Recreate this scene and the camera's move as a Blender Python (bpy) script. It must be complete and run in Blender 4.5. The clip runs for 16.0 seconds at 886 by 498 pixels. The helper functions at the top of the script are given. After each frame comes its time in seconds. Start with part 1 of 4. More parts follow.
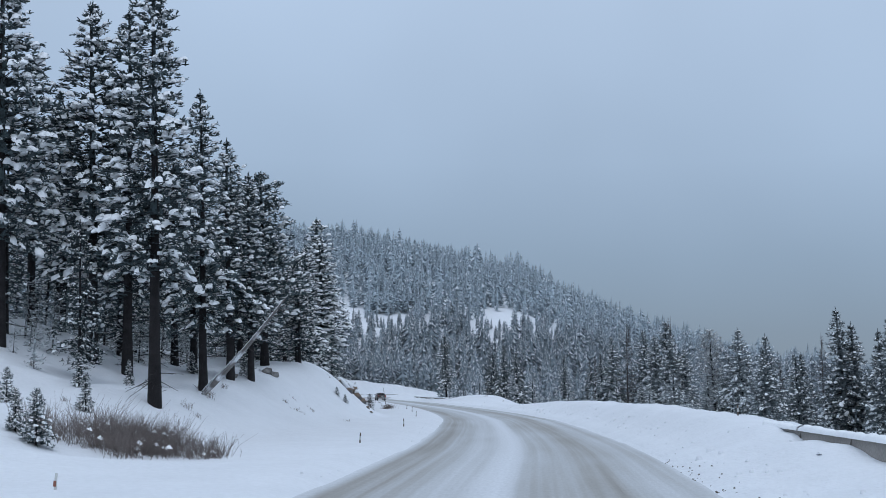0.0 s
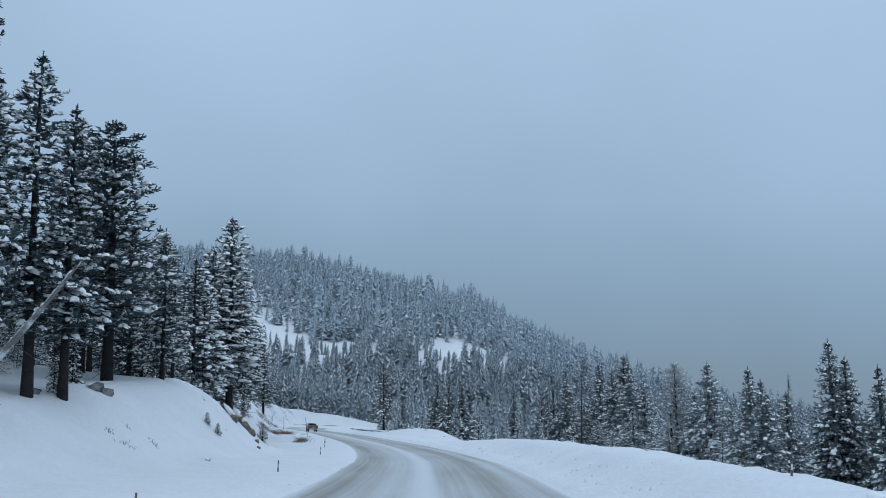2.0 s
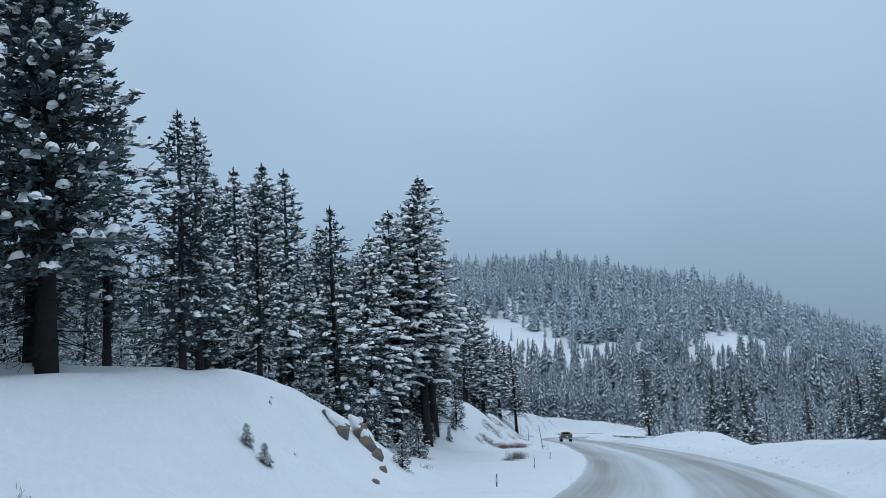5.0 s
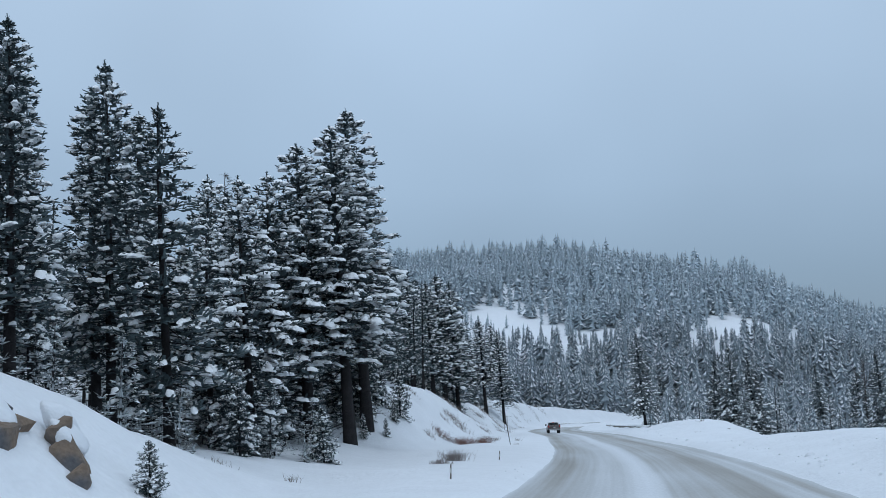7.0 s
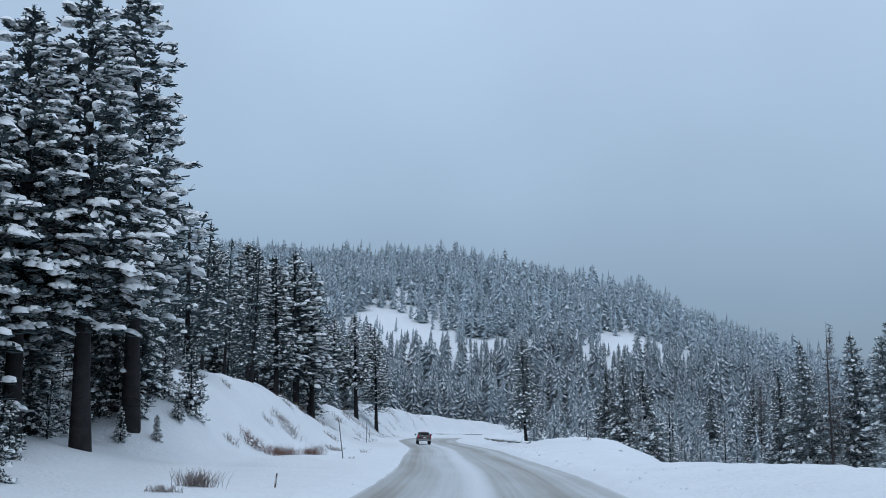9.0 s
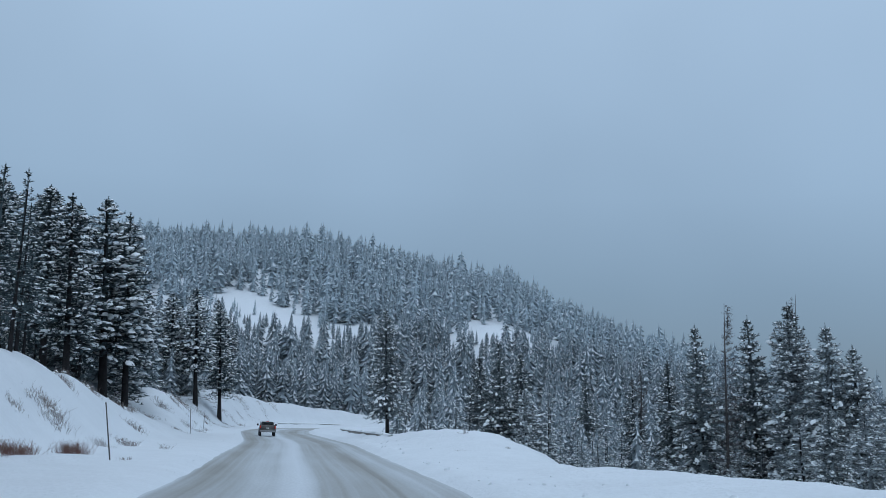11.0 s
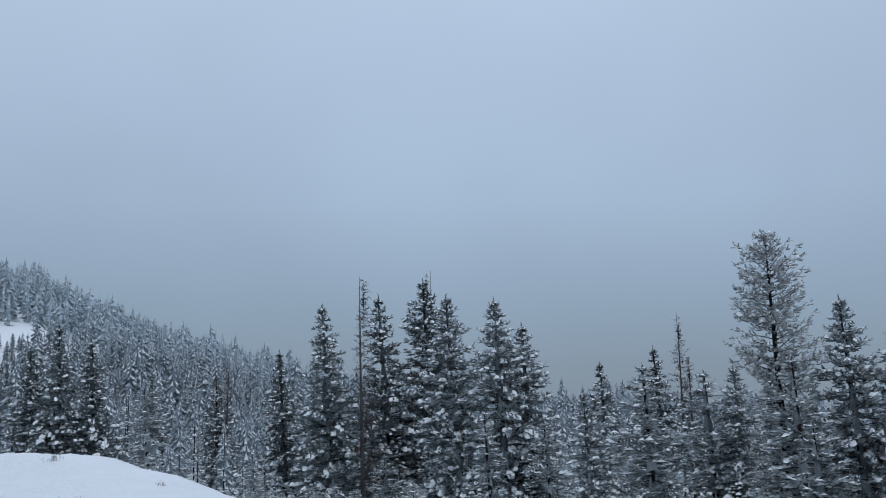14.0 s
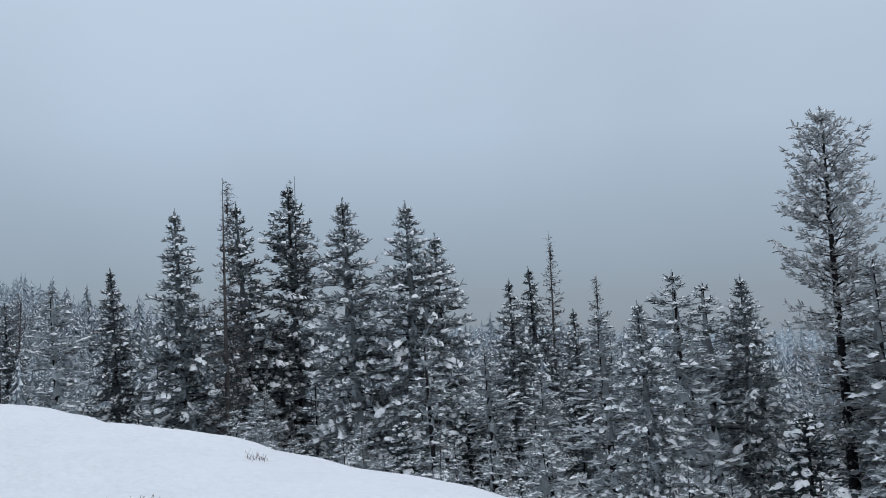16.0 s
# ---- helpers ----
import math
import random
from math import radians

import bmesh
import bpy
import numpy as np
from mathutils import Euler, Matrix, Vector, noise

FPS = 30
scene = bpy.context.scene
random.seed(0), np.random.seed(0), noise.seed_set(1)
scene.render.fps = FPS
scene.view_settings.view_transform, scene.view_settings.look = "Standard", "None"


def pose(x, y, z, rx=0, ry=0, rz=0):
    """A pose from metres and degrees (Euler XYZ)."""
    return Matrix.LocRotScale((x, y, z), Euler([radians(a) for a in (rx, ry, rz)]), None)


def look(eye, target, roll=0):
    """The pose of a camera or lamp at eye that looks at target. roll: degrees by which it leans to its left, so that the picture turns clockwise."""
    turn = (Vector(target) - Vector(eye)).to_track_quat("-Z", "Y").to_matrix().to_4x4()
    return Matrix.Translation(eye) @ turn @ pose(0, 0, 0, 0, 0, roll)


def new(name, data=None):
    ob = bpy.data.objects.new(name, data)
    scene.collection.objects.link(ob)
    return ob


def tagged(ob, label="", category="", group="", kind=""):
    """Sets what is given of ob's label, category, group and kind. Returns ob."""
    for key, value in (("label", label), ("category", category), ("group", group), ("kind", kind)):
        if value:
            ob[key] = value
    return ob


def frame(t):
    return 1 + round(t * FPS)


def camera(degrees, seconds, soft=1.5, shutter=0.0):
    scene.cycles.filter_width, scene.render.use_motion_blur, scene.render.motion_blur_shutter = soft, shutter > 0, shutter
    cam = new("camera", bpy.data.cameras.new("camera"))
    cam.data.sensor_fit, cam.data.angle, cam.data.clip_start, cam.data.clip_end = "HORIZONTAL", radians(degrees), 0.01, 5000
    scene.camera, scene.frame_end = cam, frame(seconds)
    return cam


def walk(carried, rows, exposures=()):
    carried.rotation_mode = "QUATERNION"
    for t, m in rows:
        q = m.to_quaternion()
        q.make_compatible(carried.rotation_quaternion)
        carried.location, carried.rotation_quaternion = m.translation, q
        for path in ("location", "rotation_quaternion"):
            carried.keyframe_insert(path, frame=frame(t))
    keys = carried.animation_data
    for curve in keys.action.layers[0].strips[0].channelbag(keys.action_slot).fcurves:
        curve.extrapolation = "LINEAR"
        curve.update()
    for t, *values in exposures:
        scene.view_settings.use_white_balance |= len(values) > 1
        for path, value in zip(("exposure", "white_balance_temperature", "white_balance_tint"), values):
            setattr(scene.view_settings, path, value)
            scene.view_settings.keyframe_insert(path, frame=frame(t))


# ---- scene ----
cam = camera(47.0, 16.0, soft=0.8)
PATH = [
    (0, (-0.000, -0.000, 2.622), (-0.864, 9.867, 3.998), 0.92),
    (0.5, (0.265, 4.895, 2.647), (-0.346, 14.756, 4.197), 1.70),
    (1, (0.491, 9.946, 2.659), (0.206, 19.798, 4.354), 1.93),
    (1.5, (0.662, 14.801, 2.666), (0.459, 24.659, 4.335), 2.22),
    (2, (0.794, 19.798, 2.670), (0.363, 29.643, 4.372), 2.58),
    (2.5, (0.837, 25.018, 2.662), (-0.006, 34.820, 4.456), 2.59),
    (3, (0.802, 30.186, 2.622), (-0.476, 39.947, 4.382), 2.25),
    (3.5, (0.693, 35.481, 2.580), (-1.178, 45.152, 4.303), 1.36),
    (3.7, (0.629, 37.601, 2.566), (-1.459, 47.226, 4.300), 0.84),
    (5.8, (-0.131, 58.556, 2.569), (-3.225, 67.909, 4.286), -0.84),
    (6, (-0.227, 60.532, 2.554), (-3.333, 69.882, 4.262), -1.03),
    (6.5, (-0.466, 65.714, 2.530), (-3.543, 75.078, 4.214), -1.37),
    (7, (-0.738, 70.962, 2.516), (-3.673, 80.375, 4.180), -1.51),
    (7.5, (-1.029, 76.166, 2.498), (-3.901, 85.597, 4.174), -1.01),
    (8, (-1.393, 81.521, 2.497), (-4.113, 90.999, 4.162), -0.04),
    (8.5, (-1.749, 86.958, 2.538), (-4.088, 96.532, 4.235), 0.92),
    (9, (-2.125, 92.132, 2.550), (-4.132, 101.775, 4.274), 1.49),
    (9.2, (-2.302, 94.171, 2.555), (-4.188, 103.836, 4.298), 1.74),
    (11.3, (-4.992, 117.087, 2.515), (-5.399, 126.941, 4.169), 1.79),
    (11.5, (-5.239, 119.276, 2.536), (-5.398, 129.139, 4.179), 1.63),
    (12, (-5.972, 124.719, 2.594), (-5.603, 134.576, 4.240), 1.36),
    (12.5, (-6.721, 130.132, 2.634), (-5.986, 139.957, 4.346), 1.56),
    (13, (-7.735, 135.523, 2.634), (-6.223, 145.232, 4.494), 1.73),
    (13.5, (-8.592, 141.233, 2.610), (-5.946, 150.677, 4.557), 0.43),
    (14, (-9.482, 146.552, 2.577), (-5.807, 155.681, 4.353), -0.96),
    (14.5, (-10.380, 152.345, 2.548), (-5.830, 161.103, 4.161), -1.84),
    (15, (-11.367, 158.000, 2.550), (-6.252, 166.460, 4.059), -2.08),
    (15.5, (-12.428, 162.651, 2.576), (-7.007, 170.959, 3.839), -2.27),
    (16, (-13.279, 167.485, 2.606), (-7.507, 175.580, 3.687), -2.03),
]
walk(cam, [(t, look(eye, target, roll)) for t, eye, target, roll in PATH],
     exposures=[(0, -0.02, 6550, 10), (0.9, -0.04, 6430, 8), (1.5, -0.13, 6200, 4), (2.6, -0.10, 6220, 4), (3.5, -0.05, 6280, 4), (9, 0.0, 6430, 7), (11.4, -0.22, 6150, 4), (12.5, -0.22, 6300, 4),
                (13.6, -0.18, 6350, 5), (14.3, 0.02, 6950, 12), (16, 0.13, 7250, 12)])

# ---- light ----
world = bpy.data.worlds.new("sky")
scene.world = world
world.use_nodes = True
wt = world.node_tree
wt.nodes.clear()


def link(tree, a, b):
    tree.links.new(a, b)


w_out = wt.nodes.new("ShaderNodeOutputWorld")
w_bg = wt.nodes.new("ShaderNodeBackground")
w_sky = wt.nodes.new("ShaderNodeTexSky")
w_sky.sky_type = "NISHITA"
w_sky.sun_disc = False
w_sky.sun_elevation = radians(35)
w_sky.sun_rotation = radians(200)
w_co = wt.nodes.new("ShaderNodeTexCoord")
w_sep = wt.nodes.new("ShaderNodeSeparateXYZ")
w_ramp = wt.nodes.new("ShaderNodeValToRGB")
w_mix = wt.nodes.new("ShaderNodeMix")
w_mix.data_type = "RGBA"
w_mix.inputs["Factor"].default_value = 0.008
link(wt, w_co.outputs["Generated"], w_sep.inputs[0])
link(wt, w_sep.outputs["Z"], w_ramp.inputs[0])
for e in w_ramp.color_ramp.elements[1:]:
    w_ramp.color_ramp.elements.remove(e)
stops = [(0.0, (0.135, 0.185, 0.256)), (0.06, (0.157, 0.213, 0.295)), (0.13, (0.208, 0.283, 0.386)), (0.22, (0.288, 0.382, 0.513)),
         (0.40, (0.368, 0.472, 0.622)), (1.0, (0.64, 0.75, 0.92))]
w_ramp.color_ramp.elements[0].position = stops[0][0]
w_ramp.color_ramp.elements[0].color = (*stops[0][1], 1)
for pos, col in stops[1:]:
    w_ramp.color_ramp.elements.new(pos).color = (*col, 1)
link(wt, w_ramp.outputs[0], w_mix.inputs["A"])
link(wt, w_sky.outputs[0], w_mix.inputs["B"])
w_cloud = wt.nodes.new("ShaderNodeTexNoise")
w_cloud.inputs["Scale"].default_value, w_cloud.inputs["Detail"].default_value = 2.2, 3
link(wt, w_co.outputs["Generated"], w_cloud.inputs["Vector"])
w_rng = wt.nodes.new("ShaderNodeMapRange")
w_rng.inputs[1].default_value, w_rng.inputs[2].default_value = 0.3, 0.7
w_rng.inputs[3].default_value, w_rng.inputs[4].default_value = 0.93, 1.07
link(wt, w_cloud.outputs[0], w_rng.inputs[0])
w_mul = wt.nodes.new("ShaderNodeMix")
w_mul.data_type, w_mul.blend_type = "RGBA", "MULTIPLY"
w_mul.inputs["Factor"].default_value = 1
link(wt, w_mix.outputs["Result"], w_mul.inputs["A"])
link(wt, w_rng.outputs[0], w_mul.inputs["B"])
link(wt, w_mul.outputs["Result"], w_bg.inputs[0])
w_bg.inputs["Strength"].default_value = 1.2
link(wt, w_bg.outputs[0], w_out.inputs[0])

sun = new("sun", bpy.data.lights.new("sun", "SUN"))
sun.data.energy = 0.25
sun.data.angle = radians(60)
sun.data.color = (1.0, 0.97, 0.93)
sun.matrix_world = look((0, 0, 60), (-20, 40, 0))

# ---- materials ----


def material(name, base, rough=0.8, vary=0.2, scale=3.0, fine=25.0, bump=0.2, bump_dist=0.02, spec=0.3, per_object=0.0, second=None, second_scale=0.3, island=0.0):
    m = bpy.data.materials.new(name)
    m.use_nodes = True
    t = m.node_tree
    bsdf = t.nodes["Principled BSDF"]
    bsdf.inputs["Roughness"].default_value = rough
    bsdf.inputs["Specular IOR Level"].default_value = spec
    co = t.nodes.new("ShaderNodeTexCoord")
    n1 = t.nodes.new("ShaderNodeTexNoise")
    n1.inputs["Scale"].default_value = scale
    n1.inputs["Detail"].default_value = 4
    n2 = t.nodes.new("ShaderNodeTexNoise")
    n2.inputs["Scale"].default_value = fine
    n2.inputs["Detail"].default_value = 3
    link(t, co.outputs["Object"], n1.inputs["Vector"])
    link(t, co.outputs["Object"], n2.inputs["Vector"])
    add = t.nodes.new("ShaderNodeMath")
    add.operation = "ADD"
    link(t, n1.outputs[0], add.inputs[0])
    link(t, n2.outputs[0], add.inputs[1])
    rng = t.nodes.new("ShaderNodeMapRange")
    rng.inputs[1].default_value, rng.inputs[2].default_value = 0.6, 1.4
    rng.inputs[3].default_value, rng.inputs[4].default_value = 1 - vary, 1 + vary
    link(t, add.outputs[0], rng.inputs[0])
    mul = t.nodes.new("ShaderNodeMix")
    mul.data_type, mul.blend_type = "RGBA", "MULTIPLY"
    mul.inputs["Factor"].default_value = 1
    mul.inputs["A"].default_value = (*base, 1)
    if second:
        n3 = t.nodes.new("ShaderNodeTexNoise")
        n3.inputs["Scale"].default_value = second_scale
        n3.inputs["Detail"].default_value = 5
        link(t, co.outputs["Object"], n3.inputs["Vector"])
        r3 = t.nodes.new("ShaderNodeMapRange")
        r3.inputs[1].default_value, r3.inputs[2].default_value = 0.45, 0.62
        link(t, n3.outputs[0], r3.inputs[0])
        mx = t.nodes.new("ShaderNodeMix")
        mx.data_type = "RGBA"
        mx.inputs["A"].default_value = (*base, 1)
        mx.inputs["B"].default_value = (*second, 1)
        link(t, r3.outputs[0], mx.inputs["Factor"])
        link(t, mx.outputs["Result"], mul.inputs["A"])
    link(t, rng.outputs[0], mul.inputs["B"])
    last = mul.outputs["Result"]
    if per_object:
        info = t.nodes.new("ShaderNodeObjectInfo")
        r2 = t.nodes.new("ShaderNodeMapRange")
        r2.inputs[3].default_value, r2.inputs[4].default_value = 1 - per_object, 1 + per_object
        link(t, info.outputs["Random"], r2.inputs[0])
        m2 = t.nodes.new("ShaderNodeMix")
        m2.data_type, m2.blend_type = "RGBA", "MULTIPLY"
        m2.inputs["Factor"].default_value = 1
        link(t, last, m2.inputs["A"])
        link(t, r2.outputs[0], m2.inputs["B"])
        last = m2.outputs["Result"]
    if island:
        geo = t.nodes.new("ShaderNodeNewGeometry")
        r2 = t.nodes.new("ShaderNodeMapRange")
        r2.inputs[3].default_value, r2.inputs[4].default_value = 1 - island, 1 + island
        link(t, geo.outputs["Random Per Island"], r2.inputs[0])
        m2 = t.nodes.new("ShaderNodeMix")
        m2.data_type, m2.blend_type = "RGBA", "MULTIPLY"
        m2.inputs["Factor"].default_value = 1
        link(t, last, m2.inputs["A"])
        link(t, r2.outputs[0], m2.inputs["B"])
        last = m2.outputs["Result"]
    link(t, last, bsdf.inputs["Base Color"])
    if bump:
        b = t.nodes.new("ShaderNodeBump")
        b.inputs["Strength"].default_value = bump
        b.inputs["Distance"].default_value = bump_dist
        link(t, add.outputs[0], b.inputs["Height"])
        link(t, b.outputs[0], bsdf.inputs["Normal"])
    return m


SNOW = material("snow", (0.80, 0.82, 0.85), 0.75, 0.05, 0.5, 5.0, 0.6, 0.12, 0.25)
TREE_SNOW = material("tree_snow", (0.92, 0.935, 0.95), 0.8, 0.06, 2.0, 9.0, 0.3, 0.05, 0.2)
NEEDLE = material("fir_needles", (0.088, 0.116, 0.123), 0.85, 0.45, 1.2, 14.0, 0.0, per_object=0.2, spec=0.15, island=0.4)
# Frost plus distance haze, mixed into the base colour of the farthest trees.
FROST_HAZE = material("frosted_hazed_needles", (0.44, 0.50, 0.54), 0.9, 0.3, 0.04, 0.6, 0.0, spec=0.1, island=0.16)
# Rime on the valley firs; base colour lightened further for haze and glare.
RIME_HAZE = material("rimed_hazed_needles", (0.31, 0.345, 0.36), 0.9, 0.35, 0.03, 4.0, 0.0, spec=0.1, island=0.5)
# Dusting of snow, with the valley's haze and glare put into the colour too.
DUSTED_HAZE = material("snow_dusted_hazed_needles", (0.42, 0.455, 0.47), 0.9, 0.35, 0.03, 4.0, 0.0, spec=0.1, island=0.5)
# Hoar frost and mid-distance haze share this base colour.
HOAR_HAZE = material("hoary_hazed_needles", (0.30, 0.345, 0.375), 0.9, 0.35, 0.03, 4.0, 0.0, spec=0.1, island=0.3)
# Far bark is greyed by haze in its colour as well as frost.
HOAR_HAZE_BARK = material("frosted_hazed_bark", (0.15, 0.16, 0.17), 0.9, 0.3, 0.5, 6.0, 0.0, spec=0.1)
# Valley copy of the fir needles, its colour lifted to stand for window glare.
GLARE_NEEDLE = material("valley_fir_glare_needles", (0.20, 0.23, 0.24), 0.88, 0.4, 1.0, 12.0, 0.0, per_object=0.2, spec=0.1, island=0.4)
# Far snow, duller than that on near trees: haze is blended into its colour.
RIME_HAZE_SNOW = material("rime_hazed_snow", (0.72, 0.75, 0.78), 0.9, 0.1, 0.3, 4.0, 0.0, spec=0.1)
BARK = material("bark", (0.027, 0.025, 0.026), 0.9, 0.45, 2.0, 18.0, 0.6, 0.04, 0.15, per_object=0.2)
# Rime on the pine, with haze paling its base colour further.
AIRY = material("rimed_hazed_pine_twig", (0.50, 0.515, 0.52), 0.9, 0.3, 0.5, 6.0, 0.0, spec=0.1, island=0.4)
DEADTWIG = material("dead_twig", (0.135, 0.125, 0.125), 0.9, 0.3, 2.0, 10.0, 0.0, spec=0.1, island=0.3)
DEAD = material("dead_wood", (0.11, 0.10, 0.095), 0.9, 0.3, 2.0, 18.0, 0.4, 0.02)
SNOWY_LOG = material("snowy_log", (0.17, 0.16, 0.155), 0.9, 0.3, 2.0, 18.0, 0.5, 0.03, second=(0.72, 0.74, 0.77), second_scale=1.6)
ROCK = material("granite", (0.21, 0.155, 0.115), 0.85, 0.35, 1.2, 12.0, 0.7, 0.05, second=(0.10, 0.10, 0.105), second_scale=0.9)
GREY_ROCK = material("grey_granite", (0.13, 0.125, 0.12), 0.85, 0.4, 1.6, 14.0, 0.7, 0.05, second=(0.24, 0.23, 0.22), second_scale=1.4)
TWIG = material("willow_twig", (0.23, 0.195, 0.18), 0.85, 0.3, 2.0, 10.0, 0.0, per_object=0.15)
CONCRETE = material("concrete", (0.30, 0.28, 0.26), 0.9, 0.25, 0.8, 14.0, 0.3, 0.01)

REDTWIG = material("red_willow_twig", (0.17, 0.085, 0.065), 0.85, 0.3, 2.0, 10.0, 0.0, per_object=0.15)
CLOD = material("dirty_clod", (0.17, 0.155, 0.14), 0.95, 0.4, 3.0, 20.0, 0.0)
POST_WHITE = material("post_white", (0.62, 0.62, 0.60), 0.6, 0.1, 4.0, 30.0, 0.1)
POST_BROWN = material("post_brown", (0.14, 0.11, 0.09), 0.8, 0.2, 4.0, 30.0, 0.1)
POST_RED = material("post_red", (0.30, 0.12, 0.085), 0.5, 0.15, 4.0, 30.0, 0.05)
PAINT = material("truck_paint", (0.12, 0.108, 0.107), 0.35, 0.25, 1.5, 12.0, 0.05, 0.004, 0.5, second=(0.20, 0.19, 0.18), second_scale=1.3)
BLACK = material("black_plastic", (0.02, 0.02, 0.022), 0.6, 0.2, 4.0, 30.0, 0.1, 0.004)
TYRE = material("tyre_rubber", (0.03, 0.03, 0.032), 0.85, 0.4, 4.0, 30.0, 0.3, 0.01)
RIM = material("dull_metal", (0.35, 0.35, 0.36), 0.4, 0.2, 4.0, 30.0, 0.1, 0.004)
GLASS = material("dark_glass", (0.015, 0.018, 0.02), 0.08, 0.1, 2.0, 10.0, 0.0, spec=0.6)


def lamp_material():
    m = bpy.data.materials.new("tail_lamp_red")
    m.use_nodes = True
    bsdf = m.node_tree.nodes["Principled BSDF"]
    bsdf.inputs["Base Color"].default_value = (0.55, 0.03, 0.02, 1)
    bsdf.inputs["Roughness"].default_value = 0.25
    bsdf.inputs["Emission Color"].default_value = (1.0, 0.06, 0.03, 1)
    bsdf.inputs["Emission Strength"].default_value = 0.2
    return m


LAMP = lamp_material()

# ---- terrain ----
ROAD_Y = [-3000, -80, -20, 0, 25, 48, 70, 93, 110, 130, 153, 180, 212, 243, 270, 300, 325, 350, 380, 410, 440, 5000]
ROAD_X = [-40, -3, -1.2, -0.4, -0.3, -0.1, -1.0, -2.4, -4.6, -7.6, -11.9, -18.0, -25.0, -33.5, -41, -47, -50, -47, -37, -19, 4, 900]
_ys = np.arange(-100, 460.0, 1.0)
_xs = np.interp(_ys, ROAD_Y, ROAD_X)
_xs = np.convolve(np.pad(_xs, 12, mode="edge"), np.hanning(27)[1:-1] / np.hanning(27).sum(), mode="valid")
HALF = 5.2


def road_x(y):
    return np.where((y > -90) & (y < 445), np.interp(y, _ys, _xs), np.interp(y, ROAD_Y, ROAD_X))


def road_slope(y):
    return (road_x(y + 1.0) - road_x(y - 1.0)) / 2.0


def step(a, b, v):
    q = np.clip((v - a) / (b - a), 0, 1)
    return q * q * (3 - 2 * q)


def wobble(x, y, size, seed=0.0):
    """A smooth sum of waves, about -1 to 1."""
    a, b = x / size, y / size
    return (np.sin(a * 1.3 + b * 0.7 + seed) + np.sin(a * -0.8 + b * 1.7 + seed * 2.1) + np.sin(a * 2.3 - b * 2.1 + seed * 0.7) * 0.6
            + np.sin(a * 3.7 + b * 4.1 + seed * 1.7) * 0.35) / 2.2


# left bank: by y, the height of the shelf and the offset at which its face starts; right: the height of the plough bank
BANK_Y = [-80, 0, 25, 45, 60, 70, 80, 85, 90, 95, 99, 105, 112, 124, 140, 149, 162, 174, 183, 198, 212, 222, 230, 240, 252, 266, 282, 300, 318, 335, 350, 370, 388, 412]
BANK_H = [1.2, 0.9, 1.1, 1.9, 2.8, 3.3, 4.45, 4.5, 4.05, 3.25, 2.4, 1.5, 1.0, 0.8, 1.5, 4.4, 6.1, 5.6, 4.9, 3.5, 2.2, 1.4, 3.4, 5.2, 5.0, 4.2, 3.3, 5.2, 7.0, 6.7, 5.9, 4.8, 4.2, 1.6]
BANK_U = [12, 12, 12.5, 12.5, 11.5, 11.5, 10, 10, 10, 10.5, 11, 12, 13, 14.5, 14.5, 13.5, 12.5, 11.5, 11, 10.3, 9.8, 9.6, 9.5, 9.3, 9, 9, 9, 9, 9, 9, 9, 9, 9, 9]
CREST_Y = [-80, 10, 25, 36, 45, 70, 110, 129, 143, 156, 166, 174, 179, 183, 190, 197, 210, 222, 242, 300, 420]
CREST_H = [0.72, 0.72, 0.86, 1.15, 1.55, 1.8, 1.7, 1.5, 1.2, 0.85, 0.45, 0.34, 0.42, 0.8, 1.38, 1.85, 1.7, 0.9, 0.75, 0.9, 0.9]
CREST_U = [9.4, 9.4, 9.4, 9.4, 9.4, 9.4, 10, 12, 12.8, 12.8, 12.3, 12.0, 12.3, 12.8, 12.8, 12.8, 12.5, 10, 9.4, 9.4, 9.4]


def height(x, y):
    x, y = np.asarray(x, float), np.asarray(y, float)
    c = road_x(y)
    u = (x - c) / np.sqrt(1 + np.clip(road_slope(y), -1, 1) ** 2)
    near = 1 - step(300, 430, y)
    # right: plough bank, crest by the barrier, fall to the valley
    top = np.interp(y, CREST_Y, CREST_H)
    cu = np.interp(y, CREST_Y, CREST_U)
    r = 0.35 * step(HALF - 0.2, HALF + 0.9, u) + (top - 0.35) * step(5.9, cu, u)
    r = r + (0.11 * wobble(x, y, 2.6, 1) + 0.07 * wobble(x, y, 0.9, 6) + 0.035 * wobble(x, y, 0.37, 8)) * step(5.5, 6.6, u) * (1 - step(16, 24, u))
    fall = -(8.0 * step(cu + 1.0, cu + 17, u) + 5 * step(27, 110, u))
    r = r + fall * (0.25 + 0.75 * near)
    # left: shoulder, bank face, shelf
    v = -u
    bh, bu = np.interp(y, BANK_Y, BANK_H), np.interp(y, BANK_Y, BANK_U)
    l = 0.3 * step(HALF - 0.2, HALF + 1.2, v) + bh * step(bu, bu + 7.2 + 0.3 * np.clip(bh - 4, 0, 3), v) + 0.11 * np.clip(v - 21, 0, 120) + 0.2 * np.clip(v - 21.5, 0, 13) * (1 - step(62, 78, y)) * step(20, 42, y)
    rough = 1 + 0.9 * step(140, 158, y)
    l = l + (0.22 * wobble(x, y, 6, 2) + 0.13 * rough * wobble(x, y, 3.1, 7) + 0.07 * rough * wobble(x, y, 1.5, 9)) * step(8, 13, v) + 0.03 * wobble(x, y, 1.2, 4) * step(5.4, 7, v)
    base = np.where(u > 0, r, l)
